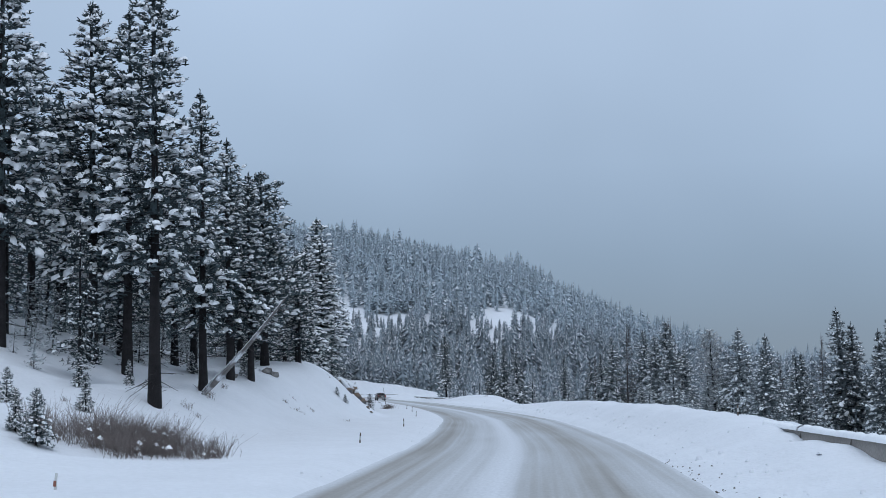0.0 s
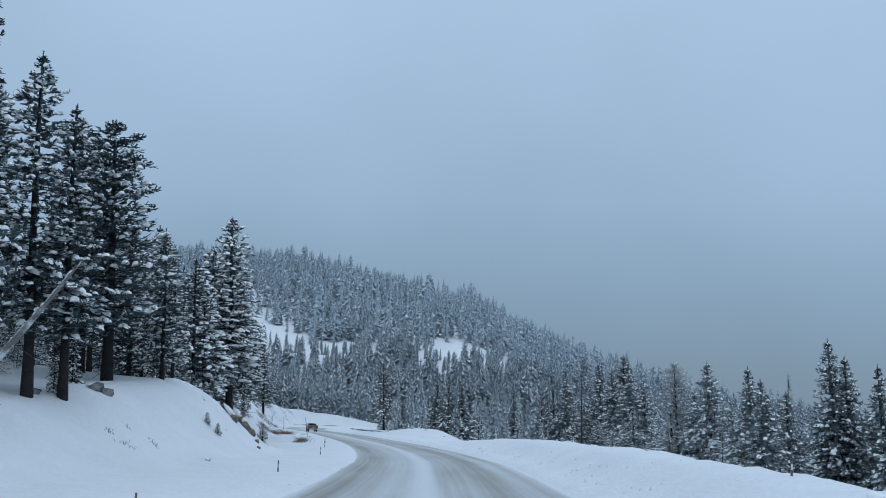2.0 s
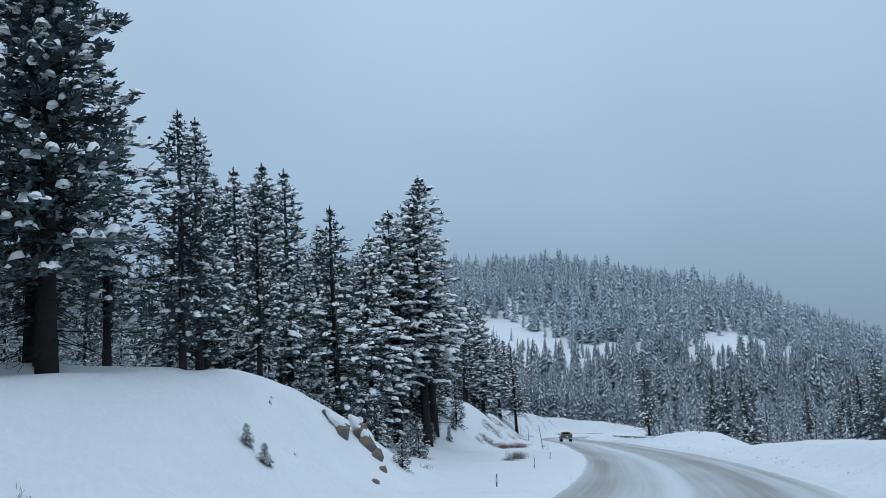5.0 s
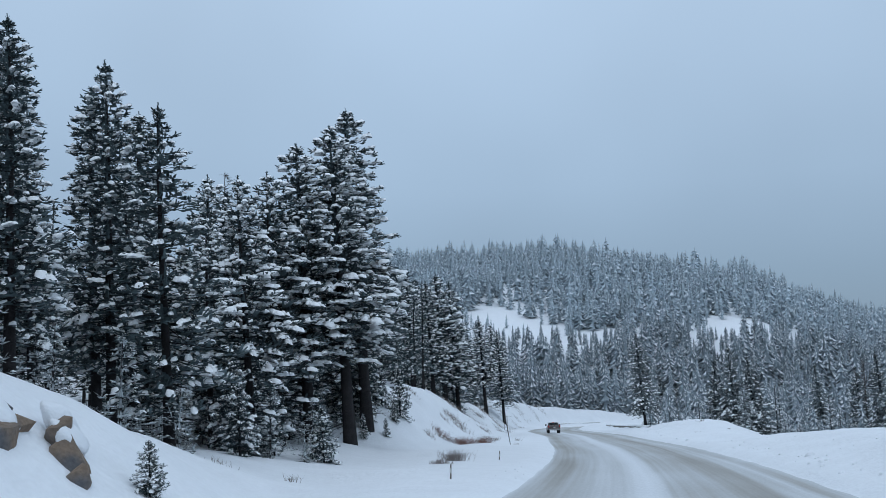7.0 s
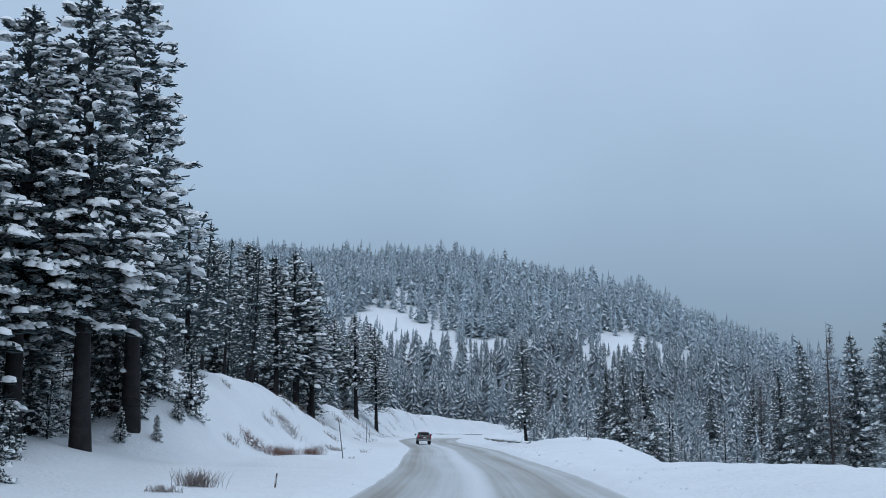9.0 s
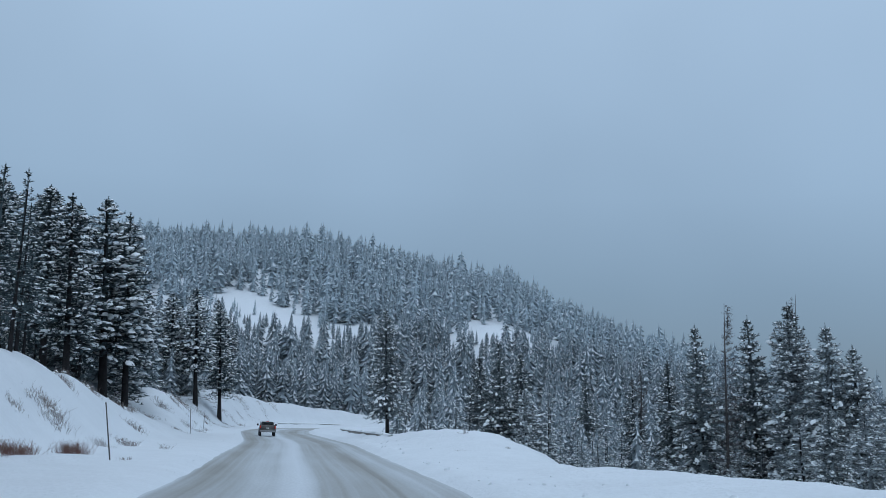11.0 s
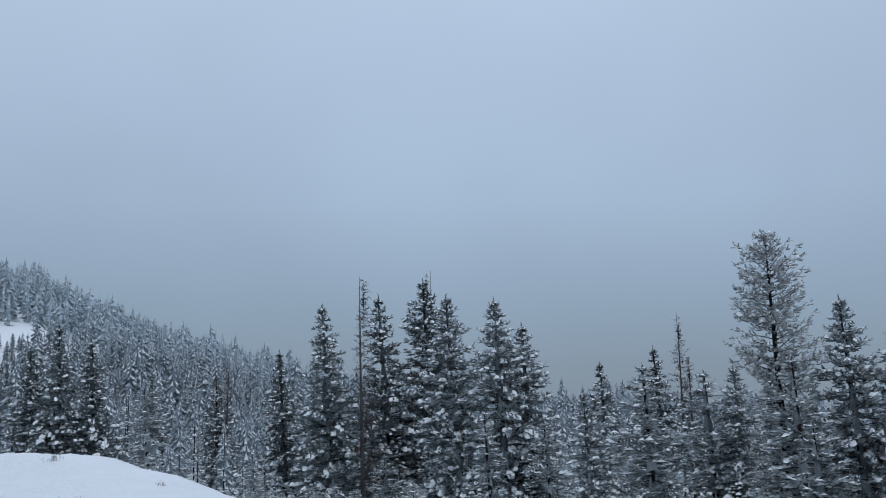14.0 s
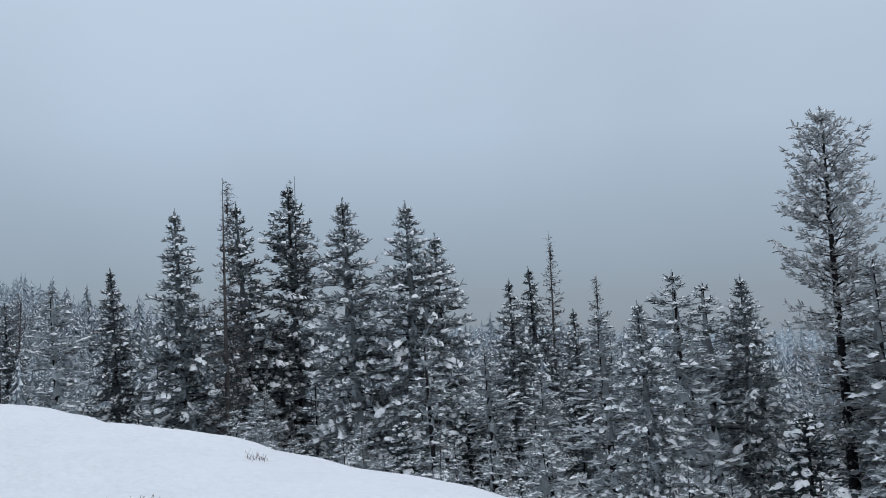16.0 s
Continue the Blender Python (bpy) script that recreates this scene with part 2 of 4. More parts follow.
    # far hill
    ridge = np.interp(x, [-2500, -900, -390, -155, -10, 35, 120, 220, 420, 2500], [86, 117, 144, 133, 104, 78.5, 35, 5, -9, -14])
    q = np.clip((y - 430) / 570, 0, 1)
    hill = ridge * (1 - (1 - q) ** 1.6) + 4 * wobble(x, y, 45, 5) * q
    far = step(395, 490, y)
    return base * (1 - far) + far * np.where(q > 0, hill, 0.0) - 4 * far * (1 - step(480, 560, y))


def mesh_object(name, verts, faces, mats, parent=None, smooth=True, index=None):
    me = bpy.data.meshes.new(name)
    me.from_pydata(verts, [], faces)
    for m in mats:
        me.materials.append(m)
    if index is not None:
        me.polygons.foreach_set("material_index", np.asarray(index, dtype=np.int32))
    if smooth:
        me.polygons.foreach_set("use_smooth", np.ones(len(me.polygons), dtype=bool))
    me.update()
    ob = new(name, me)
    if parent:
        ob.parent = parent
    return ob


def grid_mesh(name, xs, ys, zs, mats):
    rows, cols = xs.shape
    verts = np.stack([xs, ys, zs], -1).reshape(-1, 3)
    i = np.arange(rows * cols).reshape(rows, cols)
    faces = np.stack([i[:-1, :-1], i[:-1, 1:], i[1:, 1:], i[1:, :-1]], -1).reshape(-1, 4)
    return mesh_object(name, verts.tolist(), faces.tolist(), mats)


y_lines = np.unique(np.r_[-3000, -1500, -700, -400, -250, -160, np.arange(-100, 0, 5), np.arange(0, 220, 1.0), np.arange(220, 420, 3.0),
                          np.arange(420, 1100, 12), np.arange(1100, 1600, 60), 1800, 2200, 2800, 3500, 4600])
u_lines = np.unique(np.r_[-4000, -2500, -1600, np.arange(-1200, -300, 30), np.arange(-300, -60, 12), np.arange(-60, -24, 2), np.arange(-24, 16, 0.5),
                          np.arange(16, 60, 2), np.arange(60, 300, 12), np.arange(300, 1200, 40), 1600, 2500, 4000])
Y, U = np.meshgrid(y_lines, u_lines, indexing="ij")
X = np.where(np.abs(Y) < 445, road_x(Y), road_x(np.clip(Y, -440, 440))) + U
Z = height(X, Y) - 0.12 * (1 - step(HALF - 0.35, HALF + 0.1, np.abs(U)))
ground = tagged(grid_mesh("ground", X, Y, Z, [SNOW]), "smooth fresh snow over banks, valley and hill", "snow", kind="structure")

# road: packed snow with wheel tracks, one strip along the centre line; how worn it is, by the distance from that line
TRACKS = [(-5.2, 0.35), (-4.9, 0.75), (-4.3, 0.95), (-3.6, 0.62), (-2.9, 0.5), (-2.3, 0.3), (-1.6, 0.34), (-1.1, 0.1), (-0.65, 0.0), (-0.3, 0.12), (0.1, 0.52), (0.8, 0.62),
          (1.4, 0.55), (2.0, 0.78), (2.7, 1.0), (3.2, 0.75), (3.7, 0.42), (4.1, 0.34), (4.6, 0.6), (5.0, 0.45)]


def road_material():
    m = bpy.data.materials.new("packed_snow_road")
    m.use_nodes = True
    t = m.node_tree
    bsdf = t.nodes["Principled BSDF"]
    uv = t.nodes.new("ShaderNodeUVMap")
    sep = t.nodes.new("ShaderNodeSeparateXYZ")
    link(t, uv.outputs[0], sep.inputs[0])
    co = t.nodes.new("ShaderNodeTexCoord")

    def noise_at(sx, sy, detail, seed):
        mp = t.nodes.new("ShaderNodeMapping")
        mp.inputs["Scale"].default_value = (sx, sy, 1)
        mp.inputs["Location"].default_value = (seed, seed * 0.7, 0)
        link(t, uv.outputs[0], mp.inputs[0])
        n = t.nodes.new("ShaderNodeTexNoise")
        n.inputs["Scale"].default_value = 1.0
        n.inputs["Detail"].default_value = detail
        link(t, mp.outputs[0], n.inputs["Vector"])
        return n.outputs[0]

    wander = noise_at(0.05, 0.03, 3, 3.0)
    streak = noise_at(3.2, 0.018, 5, 11.0)
    patch = noise_at(0.45, 0.06, 5, 7.0)
    fine = noise_at(9, 3.0, 4, 2.0)
    # lateral place, wandering a little
    wob = t.nodes.new("ShaderNodeMath"); wob.operation = "MULTIPLY_ADD"
    wob.inputs[1].default_value, wob.inputs[2].default_value = 0.8, -0.4
    link(t, wander, wob.inputs[0])
    lat = t.nodes.new("ShaderNodeMath"); lat.operation = "ADD"
    link(t, sep.outputs[0], lat.inputs[0]); link(t, wob.outputs[0], lat.inputs[1])
    unit = t.nodes.new("ShaderNodeMapRange")
    unit.inputs[1].default_value, unit.inputs[2].default_value = -5.4, 5.4
    link(t, lat.outputs[0], unit.inputs[0])
    ramp = t.nodes.new("ShaderNodeValToRGB")
    els = ramp.color_ramp.elements
    els[0].position, els[1].position = 0.0, 1.0
    els[0].color = els[1].color = (0, 0, 0, 1)
    for u, v in TRACKS:
        els.new((u + 5.4) / 10.8).color = (v, v, v, 1)
    link(t, unit.outputs[0], ramp.inputs[0])
    mix = t.nodes.new("ShaderNodeMath"); mix.operation = "MULTIPLY"
    rs = t.nodes.new("ShaderNodeMapRange")
    rs.inputs[1].default_value, rs.inputs[2].default_value, rs.inputs[3].default_value, rs.inputs[4].default_value = 0.3, 0.7, 0.6, 1.15
    link(t, streak, rs.inputs[0])
    link(t, ramp.outputs[0], mix.inputs[0]); link(t, rs.outputs[0], mix.inputs[1])
    rp = t.nodes.new("ShaderNodeMapRange")
    rp.inputs[1].default_value, rp.inputs[2].default_value, rp.inputs[3].default_value, rp.inputs[4].default_value = 0.3, 0.7, 0.65, 1.15
    link(t, patch, rp.inputs[0])
    mix2 = t.nodes.new("ShaderNodeMath"); mix2.operation = "MULTIPLY"; mix2.use_clamp = True
    link(t, mix.outputs[0], mix2.inputs[0]); link(t, rp.outputs[0], mix2.inputs[1])
    col = t.nodes.new("ShaderNodeValToRGB")
    c = col.color_ramp.elements
    c[0].position, c[0].color = 0.0, (0.70, 0.72, 0.75, 1)
    c[1].position, c[1].color = 1.0, (0.255, 0.228, 0.195, 1)
    c.new(0.35).color = (0.50, 0.51, 0.515, 1)
    c.new(0.7).color = (0.36, 0.345, 0.32, 1)
    link(t, mix2.outputs[0], col.inputs[0])
    mul = t.nodes.new("ShaderNodeMix"); mul.data_type, mul.blend_type = "RGBA", "MULTIPLY"
    mul.inputs["Factor"].default_value = 1
    rf = t.nodes.new("ShaderNodeMapRange")
    rf.inputs[3].default_value, rf.inputs[4].default_value = 0.85, 1.15
    link(t, fine, rf.inputs[0])
    link(t, col.outputs[0], mul.inputs["A"]); link(t, rf.outputs[0], mul.inputs["B"])
    link(t, mul.outputs["Result"], bsdf.inputs["Base Color"])
    rr = t.nodes.new("ShaderNodeMapRange")
    rr.inputs[3].default_value, rr.inputs[4].default_value = 0.75, 0.45
    link(t, mix2.outputs[0], rr.inputs[0])
    link(t, rr.outputs[0], bsdf.inputs["Roughness"])
    bsdf.inputs["Specular IOR Level"].default_value = 0.3
    bp = t.nodes.new("ShaderNodeBump")
    bp.inputs["Strength"].default_value, bp.inputs["Distance"].default_value = 0.5, 0.03
    link(t, fine, bp.inputs["Height"]); link(t, bp.outputs[0], bsdf.inputs["Normal"])
    return m


def build_road():
    ys = np.r_[np.arange(-100, 240, 1.0), np.arange(240, 440, 2.0)]
    us = np.linspace(-HALF - 0.25, HALF + 0.25, 22)
    yy, uu = np.meshgrid(ys, us, indexing="ij")
    s = road_slope(yy)
    n = np.sqrt(1 + s * s)
    xx, y2 = road_x(yy) + uu / n, yy - uu * s / n
    edge = step(HALF - 0.6, HALF + 0.25, np.abs(uu))
    zz = 0.03 * wobble(xx, yy, 2.0, 4) * 0.4 + 0.02 - 0.03 * np.abs(uu) / HALF + 0.05 * edge
    ob = grid_mesh("road", xx, y2, zz, [road_material()])
    layer = ob.data.uv_layers.new(name="UVMap")
    idx = np.empty(len(ob.data.loops), dtype=np.int32)
    ob.data.loops.foreach_get("vertex_index", idx)
    flat = np.stack([uu.ravel(), yy.ravel()], -1)[idx]
    layer.data.foreach_set("uv", flat.astype(np.float32).ravel())
    return tagged(ob, "snow-packed highway with dirty wheel tracks", "road", kind="structure")


road = build_road()


# ---- trees ----
class Heap:
    """Vertices and triangles of one mesh."""

    def __init__(self):
        self.v, self.f = [], []

    def add(self, verts, faces):
        n = len(self.v)
        self.v += verts
        for f in faces:
            self.f.append((f[0] + n, f[1] + n, f[2] + n))
            if len(f) == 4:
                self.f.append((f[0] + n, f[2] + n, f[3] + n))


def fast_mesh(name, v, f, mats, index=None, smooth=False):
    v, f = np.asarray(v, np.float32), np.asarray(f, np.int32)
    me = bpy.data.meshes.new(name)
    me.vertices.add(len(v))
    me.vertices.foreach_set("co", v.ravel())
    me.loops.add(3 * len(f))
    me.loops.foreach_set("vertex_index", f.ravel())
    me.polygons.add(len(f))
    me.polygons.foreach_set("loop_start", np.arange(len(f), dtype=np.int32) * 3)
    for m in mats:
        me.materials.append(m)
    if index is not None:
        me.polygons.foreach_set("material_index", np.asarray(index, np.int32))
    me.polygons.foreach_set("use_smooth", np.full(len(f), smooth))
    me.update(calc_edges=True)
    return me


def part(name, heap, mat, parent=None, label="", smooth=False, kind=""):
    ob = new(name, fast_mesh(name, heap.v, heap.f, [mat], smooth=smooth))
    ob.parent = parent
    return tagged(ob, label, kind=kind)


def dome(rng, p, rx, ry, rz, ca, sa, sides, slope=0.3, full=False):
    """A small uneven cushion of snow, open below, as vertices and faces; full: rounder, with a second ring."""
    a0 = rng.uniform(0, 6.28)
    verts = []
    for k in range(sides):
        a = a0 + k * 6.2832 / sides
        x, y = rx * rng.uniform(0.84, 1.16) * math.cos(a), ry * rng.uniform(0.84, 1.16) * math.sin(a)
        verts.append((p[0] + x * ca - y * sa, p[1] + x * sa + y * ca, p[2] - rz * rng.uniform(0.3, 1.0) - x * slope))
    if full:
        for k in range(sides):
            a = a0 + (k + 0.5) * 6.2832 / sides
            x, y = 0.68 * rx * rng.uniform(0.85, 1.15) * math.cos(a), 0.68 * ry * rng.uniform(0.85, 1.15) * math.sin(a)
            verts.append((p[0] + x * ca - y * sa, p[1] + x * sa + y * ca, p[2] + rz * rng.uniform(0.5, 0.85) - x * slope))
    verts.append((p[0] + rng.uniform(-0.2, 0.2) * rx * ca, p[1] + rng.uniform(-0.2, 0.2) * rx * sa, p[2] + rz))
    n = sides
    if not full:
        return verts, [(k, (k + 1) % n, n) for k in range(n)]
    faces = []
    for k in range(n):
        k2 = (k + 1) % n
        faces += [(k, k2, n + k), (k2, n + k2, n + k), (n + k, n + k2, 2 * n)]
    return verts, faces


def trunk_mesh(h, r, heap, lean=0.0, sides=8, wig=0.012, rings=9):
    verts = []
    for k in range(rings):
        f = k / (rings - 1)
        rad = r * (1 - f) ** 0.85 + 0.015
        if k == 0:
            rad *= 1.25
        ox, oy = lean * f * h + wig * h * 0.4 * math.sin(3 * f + h) * f, wig * h * 0.3 * math.sin(4.1 * f + r * 9) * f
        verts += [(ox + rad * math.cos(a), oy + rad * math.sin(a), f * h - (0.8 if k == 0 else 0)) for a in [6.2832 * j / sides for j in range(sides)]]
    heap.add(verts, [(k * sides + j, k * sides + (j + 1) % sides, (k + 1) * sides + (j + 1) % sides, (k + 1) * sides + j) for k in range(rings - 1) for j in range(sides)])


def stick(heap, a, b, r0, r1):
    """A thin three-sided twig from a to b."""
    a, b = Vector(a), Vector(b)
    d = (b - a).normalized()
    s = d.orthogonal().normalized()
    q = d.cross(s)
    pts = []
    for p, r in ((a, r0), (b, r1)):
        for k in range(3):
            an = 2.0944 * k
            pts.append(tuple(p + s * (r * math.cos(an)) + q * (r * math.sin(an))))
    heap.add(pts, [(0, 1, 4, 3), (1, 2, 5, 4), (2, 0, 3, 5)])


def spray(rng, p, d, up, ac, r, fingers=3):
    """A bristly cluster of needled twigs: a flat fan and blunt fingers that turn up at its end."""
    w = r * rng.uniform(0.5, 0.8)
    verts = [tuple(p - d * (0.9 * r)), tuple(p + ac * w - up * (0.25 * r)), tuple(p + d * (1.15 * r)), tuple(p - ac * w - up * (0.25 * r))]
    faces = [(0, 1, 2), (0, 2, 3)]
    for k in range(fingers):
        f = (d * rng.uniform(0.2, 1.0) + ac * rng.uniform(-1, 1) + up * rng.uniform(-0.35, 1.0)).normalized()
        side = (f.cross(up) * rng.uniform(0.5, 1) + up * rng.uniform(-0.6, 0.6)).normalized()
        b = p + f * (0.15 * r) + ac * (rng.uniform(-0.3, 0.3) * r)
        e = b + f * (r * rng.uniform(0.8, 1.4))
        n = len(verts)
        verts += [tuple(b - side * (0.17 * r)), tuple(b + side * (0.17 * r)), tuple(e + side * (0.2 * r)), tuple(e - side * (0.13 * r))]
        faces += [(n, n + 1, n + 2), (n, n + 2, n + 3)]
    return verts, faces


def conifer_data(seed, h, radius, trunk_r, bare=0.2, boughs=170, tufts=7, snow=0.6, taper=1.0, full=0.35, droop=0.35, dead=10, size=1.0, trunk_sides=8, gaps=0.05, core=0.07, pads=1.0, pad_size=1.0, fingers=3):
    """Heaps of wood, needles and snow for one conifer of height h: whorls of boughs that carry sprays of needles and lie under pillows of snow."""
    rng = random.Random(seed)
    wood, leaf, white = Heap(), Heap(), Heap()
    lobes = rng.uniform(0, 6.28)
    rich = trunk_sides > 6
    trunk_mesh(h * 0.99, trunk_r, wood, sides=trunk_sides, rings=9 if trunk_sides > 4 else 3)
    up = Vector((0, 0, 1))

    def reach(g):
        return radius * ((1 - g) ** taper * (1 + full * g) + 0.02) * (0.6 + 0.4 * min(1, g / 0.18)) * min(1, 0.3 + 5.5 * (1 - g))

    if core:
        for k in range(10):
            g = k / 10
            z0, rr = h * (bare + (1 - bare) * g), reach(g) * core
            ring = [(rr * rng.uniform(0.5, 1.4) * math.cos(a), rr * rng.uniform(0.5, 1.4) * math.sin(a), z0 - rng.random() * rr) for a in (k, k + 1.1, k + 2.2, k + 3.2, k + 4.2, k + 5.2)]
            leaf.add(ring + [(0, 0, min(h * 0.98, z0 + 0.13 * h))], [(j, (j + 1) % 6, 6) for j in range(6)])
    for k in range(dead):
        f = rng.uniform(0.05, bare + 0.12)
        a = rng.uniform(0, 6.28)
        ln = rng.uniform(0.3, 0.8) * radius
        z = f * h
        tip = Vector((ln * math.cos(a), ln * math.sin(a), z - ln * rng.uniform(0.0, 0.5)))
        stick(wood, (0, 0, z), tip, 0.03, 0.008)
        for j in range(2):
            m = tip * rng.uniform(0.4, 1.0)
            m.z = z + (tip.z - z) * rng.uniform(0.4, 1)
            stick(wood, m, m + Vector((rng.uniform(-0.4, 0.4), rng.uniform(-0.4, 0.4), rng.uniform(-0.35, 0.1))), 0.012, 0.004)
    per = 7 if boughs > 100 else 4
    whorls = max(8, boughs // per)
    for k in range(whorls * per):
        w = k // per
        g = min(0.965, max(0.0, (w + 0.5 + rng.uniform(-0.45, 0.45)) / whorls)) ** 0.92
        f = bare + (1 - bare) * g
        if rng.random() < gaps:
            continue
        ln = reach(g) * rng.uniform(0.72, 1.12) * (1 + 0.13 * math.sin(5.0 * f + lobes) + 0.1 * math.sin(13 * f + 2 * lobes)) + 0.06
        a = 6.2832 * (k % per + rng.uniform(-0.35, 0.35)) / per + w * 2.4
        ca, sa = math.cos(a), math.sin(a)
        rise = -0.1 + 0.75 * g + rng.uniform(-0.28, 0.28)
        sag = droop * rng.uniform(0.6, 1.7)
        z0 = f * h - 0.1
        across, out = Vector((-sa, ca, 0)), Vector((ca, sa, 0))

        def along(q):
            return Vector((ca * ln * q, sa * ln * q, z0 + ln * (rise * q - sag * q * q + 0.16 * q ** 3)))

        if tufts >= 5:
            stick(wood, along(0), along(0.85), 0.012 * ln + 0.006, 0.006)
        n = max(2, int(tufts * (0.3 + 0.7 * ln / radius)))
        for j in range(n):
            q = 0.15 + 0.87 * (j + rng.random() * 0.9) / n
            side = rng.uniform(-1, 1) * (0.08 + 0.40 * ln * (1.1 - q) * 0.85)
            p = along(q) + across * side + up * (rng.uniform(-0.1, 0.08) * (0.8 + 0.7 * ln) - 0.12 * abs(side))
            r = (0.12 + 0.07 * min(ln, 2.4)) * size * rng.uniform(0.75, 1.3)
            d = (out + across * (side * 0.9 / (0.2 + 0.4 * ln)) + up * rng.uniform(-0.2, 0.2)).normalized()
            leaf.add(*spray(rng, p, d, up, d.cross(up).normalized(), r, fingers))
        load = snow * (0.75 + 1.1 * g - 0.95 * g * g) * pads
        count = load * (0.9 + 3.6 * ln)
        for j in range(int(count) + (rng.random() < count % 1)):
            q = 0.2 + 0.78 * math.sqrt(rng.random())
            side = rng.uniform(-1, 1) * (0.05 + 0.36 * ln * (1.1 - q) * 0.8)
            p = along(q) + across * side + up * (0.04 - 0.12 * abs(side))
            s = (0.075 + 0.125 * rng.random() ** 2.2) * (0.62 + 0.2 * min(ln, 2.6)) * pad_size
            d = (out + across * rng.uniform(-0.7, 0.7)).normalized()
            tilt = max(-0.2, min(0.8, -(rise - 2 * sag * q + 0.48 * q * q) + rng.uniform(-0.15, 0.25)))
            white.add(*dome(rng, (p.x, p.y, p.z + s * 0.15), s * rng.uniform(1.0, 1.6), s * rng.uniform(0.85, 1.3), s * rng.uniform(0.6, 1.0) * (1.0 if rich else 0.55), d.x, d.y, 6 if rich else 5, slope=tilt, full=rich and s > 0.10))
    for k in range(9):
        a = k * 2.4
        d = Vector((math.cos(a), math.sin(a), 1.2 + 0.3 * k)).normalized()
        leaf.add(*spray(rng, Vector((0, 0, h * (0.935 + 0.0075 * k))), d, up, d.cross(up).normalized(), (0.0095 - 0.0006 * k) * h, fingers))
    return wood, leaf, white


def tree_kind(seed, foliage=None, **k):
    wood, leaf, white = conifer_data(seed, **k)
    return (k["h"], fast_mesh("trunk", wood.v, wood.f, [BARK], smooth=True), fast_mesh("crown", leaf.v, leaf.f, [foliage or NEEDLE]),
            fast_mesh("snow_load", white.v, white.f, [TREE_SNOW], smooth=True))


LEAN = 0.058


def plant(kind, x, y, h, name="fir_tree", label="tall dark fir tree with snow on its boughs", category="tree", group="roadside firs", spread=1.0, z=None, hold=0.5):
    """A tree that leans a little downhill; hold: the share of its height that stands over x, y."""
    h0, a, b, c = kind
    ob = new(name)
    for nm, me in (("trunk", a), ("crown", b), ("snow_load", c)):
        if len(me.polygons):
            p = new(nm, me)
            p.parent = ob
            if nm != "trunk":
                tagged(p, kind="stuff")
    s = h / h0
    x += LEAN * h * hold
    z = float(height(x, y)) - 0.1 if z is None else z
    ob.matrix_basis = (Matrix.Translation((x, y, z)) @ Matrix.Rotation(-LEAN, 4, "Y") @ Matrix.Rotation(random.uniform(-0.02, 0.02), 4, "X") @ Matrix.Rotation(random.uniform(0, 6.28), 4, "Z")
                       @ Matrix.Diagonal((s * spread, s * spread, s, 1)))
    return tagged(ob, label, category, group)


TALL = [tree_kind(1, h=24, radius=3.0, trunk_r=0.30, bare=0.29, boughs=203, tufts=9, snow=0.66, taper=0.66, dead=30, pad_size=1.2),
        tree_kind(2, h=24, radius=3.3, trunk_r=0.32, bare=0.25, boughs=203, tufts=10, snow=0.72, taper=0.62, dead=30, gaps=0.1, pad_size=1.2),
        tree_kind(3, h=22, radius=2.6, trunk_r=0.25, bare=0.20, boughs=196, tufts=9, snow=0.66, taper=0.74, dead=26, pad_size=1.1)]
BROAD = [tree_kind(4, h=20, radius=4.2, trunk_r=0.32, bare=0.20, boughs=224, tufts=15, size=0.9, snow=0.45, taper=0.6, full=0.25, droop=0.2, dead=40, gaps=0.1)]
PINE = [tree_kind(9, AIRY, h=22, radius=3.5, trunk_r=0.34, bare=0.20, boughs=216, tufts=15, snow=0.12, taper=0.3, full=0.0, droop=0.1, dead=26, gaps=0.08, size=0.9, core=0)]
SLIM = [tree_kind(5, h=16, radius=2.0, trunk_r=0.16, bare=0.12, boughs=138, tufts=8, snow=0.6, taper=0.82, dead=14, pad_size=0.85),
        tree_kind(6, h=16, radius=2.4, trunk_r=0.17, bare=0.08, boughs=138, tufts=8, snow=0.62, taper=0.78, dead=14, pad_size=0.85)]
LITE = [tree_kind(10, DUSTED_HAZE, h=12, radius=2.0, trunk_r=0.17, bare=0.04, boughs=84, tufts=9, snow=0.85, taper=0.8, trunk_sides=6, size=1.25, core=0.16, pad_size=1.1),
        tree_kind(11, DUSTED_HAZE, h=12, radius=1.7, trunk_r=0.17, bare=0.05, boughs=84, tufts=8, snow=0.85, taper=0.85, trunk_sides=6, size=1.25, core=0.16, pad_size=1.1),
        tree_kind(12, DUSTED_HAZE, h=12, radius=2.3, trunk_r=0.18, bare=0.03, boughs=88, tufts=9, snow=0.85, taper=0.7, trunk_sides=6, size=1.25, core=0.16, pad_size=1.1)]
CONE = [tree_kind(14, GLARE_NEEDLE, h=17, radius=3.6, trunk_r=0.2, bare=0.05, boughs=182, tufts=14, snow=0.85, taper=0.85, full=0.15, droop=0.42, dead=8, size=1.1, core=0.16, pad_size=0.9),
        tree_kind(15, GLARE_NEEDLE, h=17, radius=3.1, trunk_r=0.2, bare=0.08, boughs=182, tufts=13, snow=0.8, taper=0.82, full=0.15, droop=0.42, dead=8, size=1.1, core=0.16, pad_size=0.9),
        tree_kind(16, GLARE_NEEDLE, h=17, radius=3.3, trunk_r=0.22, bare=0.15, boughs=182, tufts=13, core=0.12, snow=0.7, taper=0.75, full=0.15, droop=0.38, dead=14, pad_size=0.9)]
